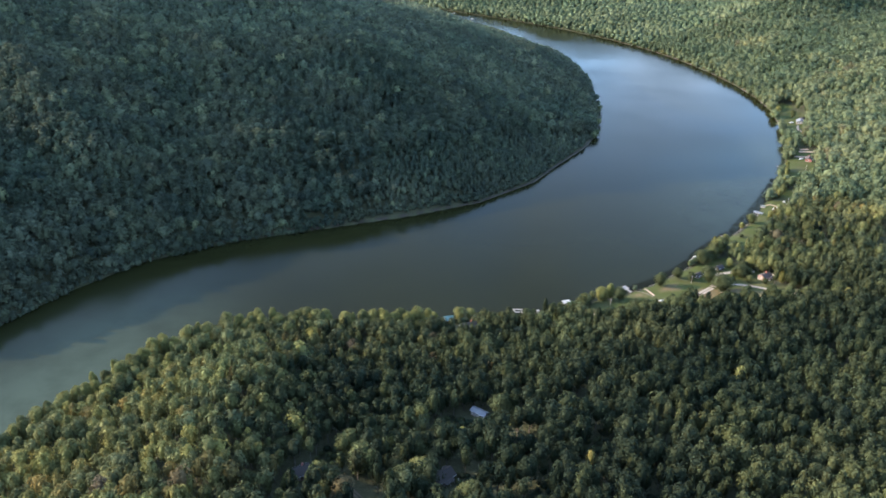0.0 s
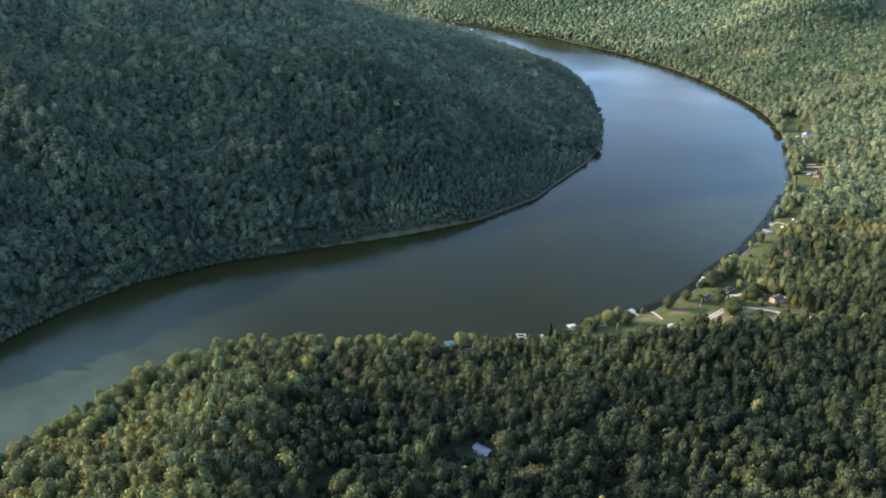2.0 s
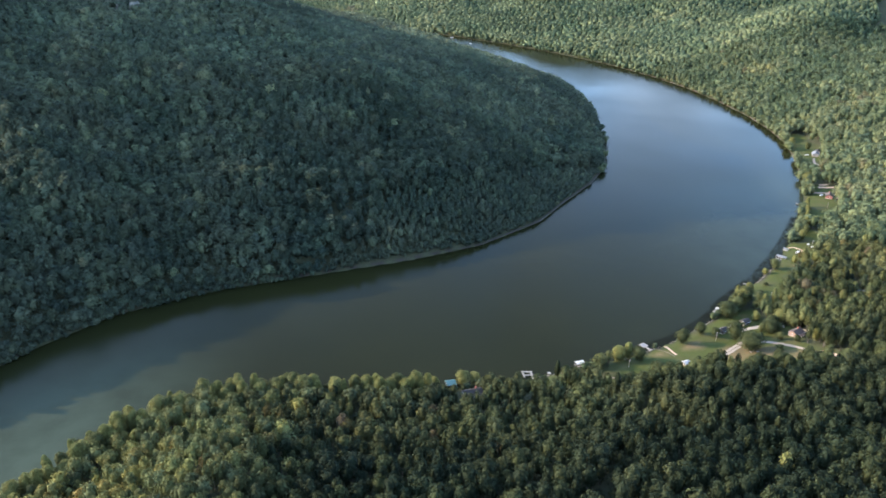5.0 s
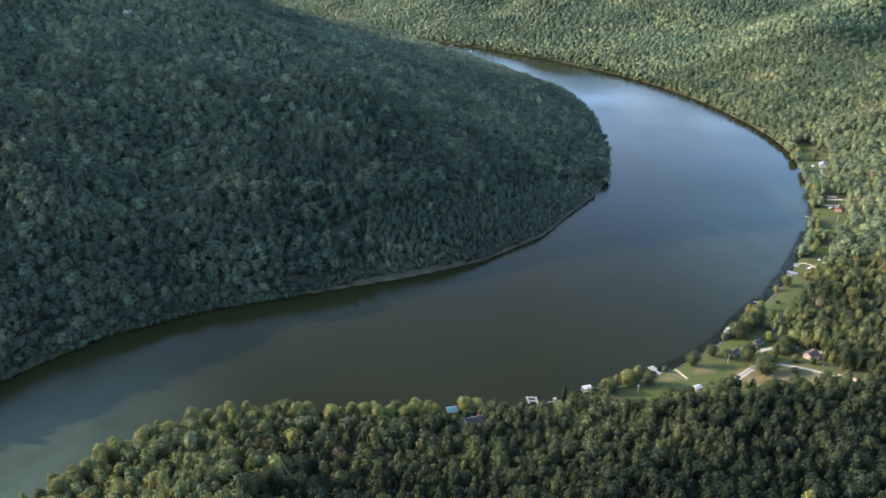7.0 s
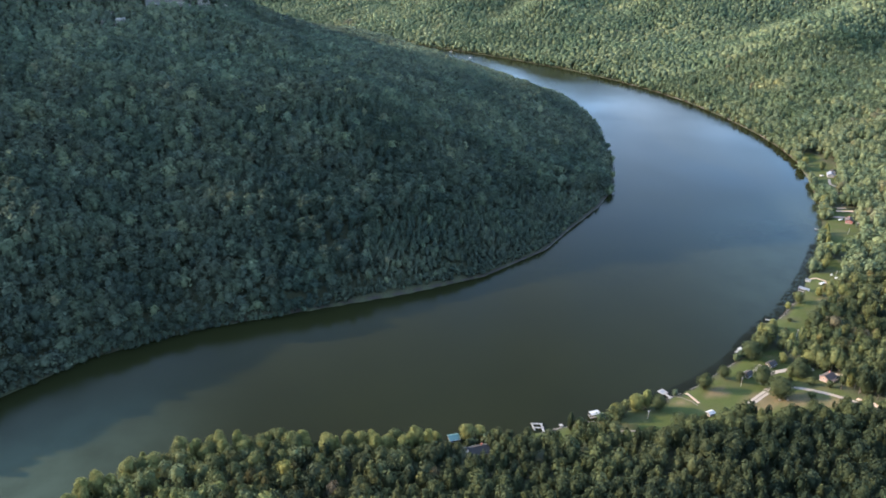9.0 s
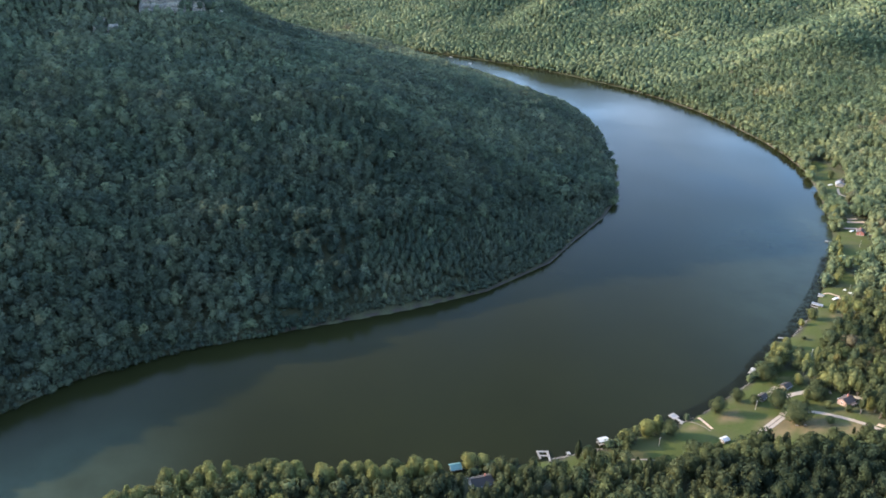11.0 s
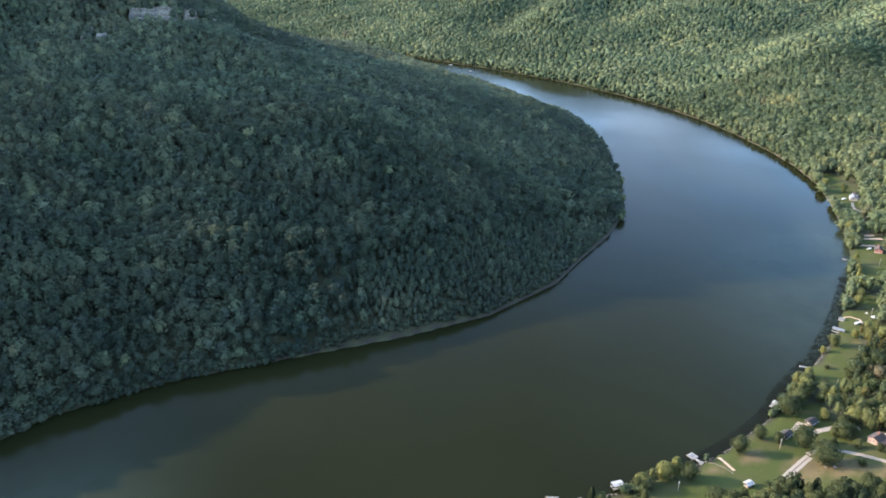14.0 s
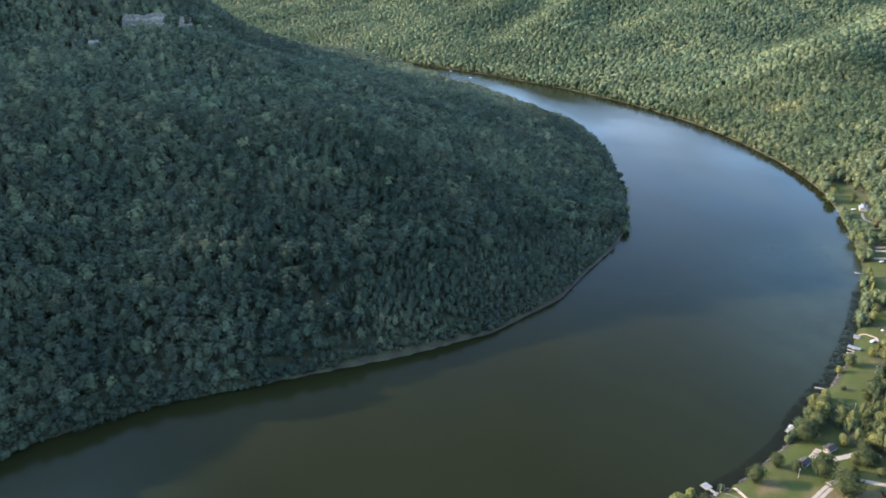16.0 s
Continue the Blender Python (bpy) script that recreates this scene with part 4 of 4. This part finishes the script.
def dock(x, y, turn, label, decks, roof=None, group="docks along the bank"):
    """A dock on the water: decks as (x, y, length, width, turn), and a roof as (x, y, length, width, height, material)."""
    ob = thing("dock", pose(x, y, 0, 0, 0, turn), label, "dock", group)
    for dx, dy, long, wide, t, material in decks:
        deck_on_posts(ob, dx, dy, long, wide, material, turn=t)
    if roof:
        rx, ry, long, wide, high, material = roof
        bm = bmesh.new()
        for side in (-1, 1):
            box(bm, rx, ry + side * wide / 4, high + 0.15, long, wide / 2 * 1.02, 0.08, tilt=-9 * side)
        top = part("roof", bm, material, ob)
        n = int(long / 0.9)
        for k in range(n + 1):
            part("rib", boxed(rx + k / n * long - long / 2, ry, high + 0.28 + wide * 0.02, 0.06, wide * 0.5, 0.05), material, top)
        for sx in (-1, 0, 1):
            for side in (-1, 1):
                part("post", rodded(rx + sx * (long / 2 - 0.3), ry + side * (wide / 2 - 0.3), -3.0, high, 0.09), PALE_WOOD, ob)
    return ob


dock(205.2, 507.2, 26, "pale wooden dock with a square platform and a gangway", [(0, 1.9, 5.0, 1.0, 0, PALE_WOOD), (0, -1.9, 5.0, 1.0, 0, PALE_WOOD), (-2.0, 0, 2.8, 1.0, 90, PALE_WOOD), (2.0, 0, 2.8, 1.0, 90, PALE_WOOD), (0, 0, 3.0, 2.7, 0, GREY_METAL), (-0.5, -5.0, 5.6, 1.4, 90, PALE_WOOD), (-0.7, -7.6, 3.4, 1.2, 15, PALE_WOOD)])
dock(150, 484.4, 12, "boat dock under a white metal roof", [(0, 0, 7.0, 1.2, 0, PALE_WOOD), (0, 2.6, 7.0, 1.0, 0, PALE_WOOD), (5.2, 0.9, 3.6, 2.6, 0, PALE_WOOD), (6.6, -2.8, 5.0, 1.2, 80, GREY_WOOD)], (0, 1.2, 6.6, 4.4, 3.0, WHITE_METAL))
dock(109.8, 476.5, -8, "open boat slip of pale boards without a roof", [(0, 4.6, 7.0, 1.1, 0, PALE_WOOD), (0.4, 0.6, 7.0, 1.0, 0, PALE_WOOD), (3.0, 0.2, 9.0, 1.1, 96, PALE_WOOD), (-2.8, 1.6, 7.4, 0.9, 100, PALE_WOOD)])
dock(125.5, 478, 10, "small white floating platform at the shore", [(0, 0, 2.2, 2.0, 0, PALE_WOOD)])
dock(285.6, 553.4, 35, "small dock with a white canopy beside a big tree", [(0, 0, 4.6, 3.4, 0, PALE_WOOD), (-3.2, 0.6, 3.0, 1.6, 0, GREY_WOOD), (3.0, -1.0, 3.6, 1.3, -20, PALE_WOOD)], (0.4, 0, 3.8, 3.2, 2.4, WHITE_METAL))
dock(334.5, 597.2, -24, "narrow grey boat pier", [(0, 0, 6.0, 1.2, 0, GREY_WOOD)])
dock(394.8, 645.6, -49, "covered boat dock with a grey metal roof", [(0, -2.2, 8, 1.0, 0, GREY_WOOD), (0, 2.4, 8, 1.0, 0, GREY_WOOD), (4.6, 0, 5.4, 1.2, 90, GREY_WOOD)], (0, 0, 9.0, 4.6, 3.0, GREY_METAL))
dock(390.0, 641.0, -17, "low wooden dock of pale boards", [(0, 0, 7.0, 1.4, 0, PALE_WOOD), (-3.0, -1.6, 4.2, 1.2, 90, PALE_WOOD)])
dock(410.0, 663.6, -50, "small covered dock with a grey roof", [(0, 0, 4.6, 3.0, 0, GREY_WOOD)], (0, 0, 4.8, 2.8, 2.4, GREY_METAL))
dock(499.5, 783.5, -28, "narrow grey pier with a pale square head", [(0.5, 0, 9.0, 1.4, 0, GREY_WOOD), (-4.6, 0.3, 2.8, 3.0, 0, PALE_WOOD)])
dock(598, 962, -20, "short grey pier by the far lawn", [(0, 0, 6.0, 1.4, 0, GREY_WOOD)])


def boat(x, y, turn, label, up=0.0, long=6.0, trailer=False):
    """A motor boat: hull, deck, windscreen and outboard; on a trailer where it stands on land."""
    base = up + (0.75 if trailer else 0.0)
    ob = thing("motor_boat", pose(x, y, base, 0, 0, turn), label, "boat", "boats")
    bm = bmesh.new()
    rings = []
    for k in range(9):
        f = k / 8
        w = 1.12 * math.sqrt(max(1 - max(f - 0.35, 0) ** 2 / 0.43, 0.004))
        keel = -0.35 + 0.75 * max(f - 0.55, 0)
        px = f * long - long / 2
        rings.append([bm.verts.new(p) for p in ((px, -w, 0.75 + 0.15 * f), (px, -w * 0.82, 0.05), (px, 0, keel), (px, w * 0.82, 0.05), (px, w, 0.75 + 0.15 * f))])
    for a, b in zip(rings, rings[1:]):
        for k in range(4):
            bm.faces.new((a[k], a[k + 1], b[k + 1], b[k]))
    bm.faces.new(rings[0])
    bmesh.ops.recalc_face_normals(bm, faces=bm.faces)
    part("hull", bm, HULL, ob)
    bm = bmesh.new()
    box(bm, -0.1, 0, 0.72, long * 0.86, 1.75, 0.12, bevel=0.04)
    box(bm, long * 0.12, 0, 0.98, long * 0.22, 1.3, 0.45, bevel=0.1)
    part("deck", bm, HULL, ob)
    part("windscreen", boxed(long * 0.03, 0, 1.35, 0.06, 1.3, 0.4, tilt=0), GLASS, ob)
    part("outboard_motor", boxed(-long / 2 - 0.2, 0, 0.75, 0.45, 0.4, 1.1, bevel=0.08), RUBBER, ob)
    for side in (-1, 1):
        part("seat", boxed(-long * 0.12, side * 0.45, 1.0, 0.5, 0.5, 0.5, bevel=0.06), WHITE_PAINT, ob)
    if trailer:
        bm = bmesh.new()
        box(bm, 0.4, 0, -0.42, long * 1.05, 0.14, 0.12)
        box(bm, -0.8, 0, -0.45, 0.14, 2.0, 0.12)
        part("trailer", bm, GREY_METAL, ob)
        for side in (-1, 1):
            bm = bmesh.new()
            bmesh.ops.create_cone(bm, cap_ends=True, segments=12, radius1=0.3, radius2=0.3, depth=0.2, matrix=pose(-0.8, side * 1.05, -0.45, 90, 0, 0))
            part("wheel", bm, RUBBER, ob)
    return ob


boat(417, 653.5, 20, "white motor boat on a trailer on the lawn", height(417, 653.5), 6.5, True)
boat(614, 960, 10, "white motor boat on a trailer by the white house", height(614, 960), 6.5, True)
boat(536, 804, 15, "white motor boat on a trailer beside the brick house", height(536, 804), 5.5, True)
boat(280, 2079, -30, "white cabin motor boat far up the river", 0.1, 9.0)
boat(314, 1975, -35, "white motor boat far up the river", 0.1, 8.0)


# ---------------------------------------------------------------- poles, tents, bins


def pole(x, y, tall, label, arm=True, pale=True):
    ob = thing("utility_pole", standing(x, y, 25), label, "pole", "poles by the houses")
    part("shaft", rodded(0, 0, -0.5, tall, 0.17, 0.12), PALE_WOOD if pale else GREY_WOOD, ob)
    if arm:
        cross = part("crossarm", boxed(0, 0, tall - 0.7, 2.0, 0.12, 0.14), GREY_WOOD, ob)
        for dx in (-0.85, 0.85):
            part("insulator", rodded(dx, 0, tall - 0.63, tall - 0.4, 0.06), WHITE_PAINT, cross)
        part("transformer", rodded(0.32, 0, tall - 2.0, tall - 1.1, 0.24), GREY_METAL, ob)
    return ob


pole(260.8, 505.5, 7.5, "pale wooden utility pole on the lawn")
pole(182.3, 477, 6.5, "pale wooden utility pole near the shore")
pole(384.6, 607.4, 7.5, "pale wooden utility pole on the lawn")
pole(437.6, 665.2, 7.0, "pale wooden utility pole beside a white tent")
pole(338.8, 565.7, 6.5, "pale wooden utility pole near the shore")
pole(516.4, 762.7, 7.5, "pale wooden utility pole on the lawn")
pole(32.7, 267, 4.0, "short pale post beside the dark house", False)


def tent(x, y, side, label):
    """A square canopy tent: a peaked cloth roof with a valance, on four legs."""
    ob = thing("canopy_tent", standing(x, y, 15), label, "tent")
    bm = bmesh.new()
    a = side / 2
    for z0, z1, r0, r1 in ((2.2, 2.5, a, a), (2.5, 3.8, a, 0.05)):
        low = [bm.verts.new((sx * r0, sy * r0, z0)) for sx, sy in ((-1, -1), (1, -1), (1, 1), (-1, 1))]
        high = [bm.verts.new((sx * r1, sy * r1, z1)) for sx, sy in ((-1, -1), (1, -1), (1, 1), (-1, 1))]
        for k in range(4):
            bm.faces.new((low[k], low[(k + 1) % 4], high[(k + 1) % 4], high[k]))
        if z1 > 3:
            bm.faces.new(high)
    bmesh.ops.solidify(bm, geom=bm.faces[:], thickness=0.04)
    part("canopy", bm, WHITE_PAINT, ob)
    for sx in (-1, 1):
        for sy in (-1, 1):
            part("leg", rodded(sx * (a - 0.1), sy * (a - 0.1), -0.1, 2.3, 0.04), GREY_METAL, ob)
    return ob


tent(435, 658, 4.6, "white canopy tent on the lawn")
tent(476, 718.5, 3.4, "small white canopy tent between the trees")
tent(434, 666.2, 2.2, "small white garden canopy by the pole")


def picnic_table(x, y, turn, label):
    """A boarded table with two fixed benches on crossed legs."""
    ob = thing("picnic_table", standing(x, y, turn), label, "table", "picnic tables on the lawn")
    for k in range(4):
        part("board", boxed(0, -0.30 + 0.20 * k, 0.74, 1.9, 0.18, 0.045, bevel=0.008), PALE_WOOD, ob)
    for side in (-1, 1):
        bench = part("bench", boxed(0, side * 0.72, 0.44, 1.9, 0.26, 0.045, bevel=0.008), PALE_WOOD, ob)
        part("brace", boxed(side * 0.7, 0, 0.40, 0.09, 1.6, 0.09), GREY_WOOD, bench)
        for end in (-1, 1):
            part("leg", boxed(end * 0.7, side * 0.42, 0.34, 0.09, 0.09, 0.92, tilt=32 * side), GREY_WOOD, ob)
    return ob


picnic_table(280.5, 481.5, 12, "weathered wooden picnic table under the big oak")
picnic_table(276, 483, 40, "weathered wooden picnic table beside the big oak")


# ---------------------------------------------------------------- rock faces on the mountain


def rock_face(ax, ay, bx, by, tall, seed, label):
    """A cliff from a to b: a broken front of beds and blocks, with a body behind it."""
    rng = np.random.RandomState(seed)
    long = math.hypot(bx - ax, by - ay)
    nu, nv = max(6, int(long / 2.2)), max(5, int(tall / 1.8))
    step = np.repeat(rng.uniform(-1.6, 1.6, nu // 3 + 2), 3)[:nu + 1]
    crest = np.cumsum(rng.uniform(-0.07, 0.07, nu + 1))
    crest -= crest.mean()
    ux, uy = (bx - ax) / long, (by - ay) / long
    bm, grid = bmesh.new(), []
    for i in range(nu + 1):
        f, col = i / nu, []
        px, py = ax + (bx - ax) * f, ay + (by - ay) * f
        foot = height(px, py) - 3
        end = min(1.0, 9 * f + 0.55, 9 * (1 - f) + 0.55)
        for j in range(nv + 1):
            bed = 0.9 * math.sin(j * 2.1 + seed) + rng.uniform(-0.5, 0.5)
            out = (step[i] + bed) * (1 if j else 0.5)
            col.append(bm.verts.new((px + uy * out, py - ux * out, foot + (tall * end * (1 + crest[i]) + 3) * j / nv)))
        back = bm.verts.new((px - uy * 7, py + ux * 7, col[-1].co.z - 1.0))
        under = bm.verts.new((px - uy * 7, py + ux * 7, foot))
        grid.append(col + [back, under])
    n = nv + 3
    for a, b in zip(grid, grid[1:]):
        for j in range(n):
            bm.faces.new((a[j], b[j], b[(j + 1) % n], a[(j + 1) % n]))
    bm.faces.new(grid[0][::-1])
    bm.faces.new(grid[-1])
    bmesh.ops.recalc_face_normals(bm, faces=bm.faces)
    ob = part("rock_face", bm, LIMESTONE, None)
    return tagged(ob, label, "cliff", "rock faces on the mountain")


for k, (ax, ay, bx, by, tall) in enumerate(ROCKS):
    rock_face(ax, ay, bx, by, tall, 40 + k, "pale limestone cliff band above the dark wood" if tall > 14 else "small pale limestone outcrop in the wood")


# ---------------------------------------------------------------- trees that stand alone


def tree_kind(seed, tone, slim, point, label):
    """A tree 12 m tall with a crown 10 m across: a tapered trunk, limbs and a leafy crown."""
    rng = random.Random(seed)
    ob = thing("tree", pose(0, 0, -200), label, "tree", "trees by the river")
    bm = bmesh.new()
    rod(bm, 0, 0, -0.6, 3.2, 0.34, 0.24, 9)
    rod(bm, 0, 0, 3.2, 8.5, 0.24, 0.07, 7)
    trunk = part("trunk", bm, BARK, ob)
    for k in range(6):
        a = k * 1.1 + rng.uniform(-0.3, 0.3)
        way = Vector((math.cos(a) * 0.8, math.sin(a) * 0.8, 0.75)).normalized()
        bm = bmesh.new()
        bmesh.ops.create_cone(bm, cap_ends=True, segments=6, radius1=0.13, radius2=0.04, depth=3.2,
                              matrix=Matrix.Translation(Vector((0, 0, 2.6 + 0.7 * k)) + way * 1.5) @ way.to_track_quat("Z", "Y").to_matrix().to_4x4())
        part("limb", bm, BARK, trunk)
    v, f, _ = crown_arrays(seed, 2, 1150, 0.55, slim, point, False, 0.80)
    v = v * (1, 1, 0.86) + (0, 0, 0.6)
    me = array_mesh("crown", v, f, {"tone": np.full(len(v), tone), "cast": np.full(len(v), rng.uniform(0.25, 0.7))})
    me.materials.append(LEAVES)
    me.polygons.foreach_set("use_smooth", np.ones(len(f), bool))
    crown = new("crown", me)
    crown.parent = ob
    return ob


KINDS = {"oak": tree_kind(61, 0.30, 1.05, 0.0, "round dark green broadleaf tree on the lawn"),
         "maple": tree_kind(62, 0.55, 1.0, 0.1, "green broadleaf tree near the river"),
         "yellow": tree_kind(63, 0.90, 1.0, 0.0, "yellowing broadleaf tree near the river"),
         "poplar": tree_kind(64, 0.84, 0.7, 0.35, "slender light green tree at the shore"),
         "cedar": tree_kind(65, 0.12, 0.55, 0.75, "narrow dark evergreen tree at the shore"),
         "pale": tree_kind(66, 0.86, 0.95, 0.2, "pale green bushy tree at the water's edge")}
TREES = [("oak", 234.5, 506, 10.5, 11.5), ("oak", 254.5, 518, 8.5, 9), ("oak", 263, 511, 6.5, 8), ("oak", 275.5, 505, 13.5, 15), ("oak", 278, 487, 17, 14),
         ("oak", 306, 510, 12, 11), ("oak", 287, 540, 14, 14), ("maple", 300, 550, 11, 12), ("pale", 309, 558, 12, 14), ("maple", 317, 550, 8, 8)]
TREES += [("pale", 306, 531, 7.5, 8), ("yellow", 321, 524, 11, 12), ("maple", 331, 523, 13, 14), ("oak", 338, 530, 13, 14), ("pale", 163, 484, 9, 9),
          ("pale", 179, 489, 11, 11.5), ("poplar", 187, 491, 11, 13), ("oak", 193, 486, 10.5, 11), ("oak", 197, 461, 13, 12), ("cedar", 129, 471, 8, 14), ("maple", 134, 469, 7, 10), ("cedar", 137, 466, 7, 11)]
TREES += [("yellow", 63.5, 472, 9, 11), ("yellow", 72, 471, 8, 10), ("pale", 80, 468, 7, 8), ("maple", 84, 455, 9, 11), ("pale", 44, 466, 8, 11),
          ("poplar", 469, 724, 6.5, 12), ("poplar", 461, 715, 6.5, 12), ("yellow", 440, 686, 7, 10), ("maple", 450, 697, 7.5, 11), ("pale", 400, 633, 7, 7)]
TREES += [("maple", 375, 623, 10, 10), ("pale", 362, 616, 6, 6), ("oak", 348.5, 591.5, 4, 3), ("pale", 498, 772, 6, 11), ("poplar", 491, 761, 6, 11), ("yellow", 485, 751, 6.5, 11),
          ("poplar", 477, 738, 6.5, 12), ("maple", 526, 818, 8, 11), ("pale", 535, 833, 8, 12), ("yellow", 551, 858, 9, 12), ("maple", 572, 890, 7, 7)]
TREES += [("maple", 630, 986, 9, 11), ("pale", 622, 1012, 10, 12), ("oak", 64, 318, 13, 15), ("yellow", 15.6, 274, 12, 13), ("pale", -34.6, 281, 9, 11), ("pale", 1.8, 297, 10, 13), ("yellow", -47, 275, 8, 11), ("maple", 296, 480, 6, 5),
          ("pale", 320, 573, 9, 10), ("pale", 328, 582, 8, 8), ("maple", 316, 568, 11, 12), ("oak", 355, 575, 9, 9), ("yellow", 408, 611, 8, 9)]
TREES += [("maple", 307, 497.5, 6, 6), ("maple", 301, 513, 6, 7), ("oak", 314, 521, 9, 9), ("maple", 327, 514, 8, 10), ("oak", 316, 491, 5, 5), ("pale", 329, 489, 8, 10), ("oak", 297, 506, 4, 3.5), ("oak", 310, 515, 9, 9), ("maple", 333, 493, 11, 12), ("yellow", 340, 502, 11, 12), ("pale", 346, 494, 11, 13),
          ("oak", 331, 477, 10, 12), ("maple", 342, 484, 11, 12), ("oak", 307, 462, 5, 5), ("cedar", 301, 465, 4, 5), ("maple", 314, 512, 6, 6), ("pale", 338, 513, 10, 12)]
TREES += COURT_TREES
rng = random.Random(5)
for kind, tx, ty, wide, tall in TREES:
    copy_thing(KINDS[kind], standing(tx, ty, rng.uniform(0, 360)) @ Matrix.Diagonal((wide / 10, wide / 10, tall / 11.5, 1)))
for k, (tx, ty) in enumerate(EDGE):
    if open_land(tx, ty) > 0.5:
        continue
    left = tx < 40
    # paler kinds on the left bank also carry its sunlight in their colour
    kind = rng.choice(("pale", "yellow", "maple", "maple", "pale", "poplar") if left else ("oak", "oak", "maple", "oak", "cedar"))
    wide, tall = rng.uniform(6.5, 11), rng.uniform(13, 18)
    ob = copy_thing(KINDS[kind], standing(tx, ty, rng.uniform(0, 360)) @ Matrix.Diagonal((wide / 10, wide / 10, tall / 11.5, 1)))
    hue = {"pale": "pale green", "yellow": "yellowing", "maple": "green", "poplar": "slender light green", "oak": "dark green", "cedar": "narrow dark evergreen"}[kind]
    tagged(ob, f"tall {hue} tree " + ("on the wooded river bank" if left else "at the wood's edge by the lawn"), "tree", "trees along the near wood's edge")
for ob in KINDS.values():
    for child in ob.children_recursive:
        bpy.data.objects.remove(child)
    bpy.data.objects.remove(ob)
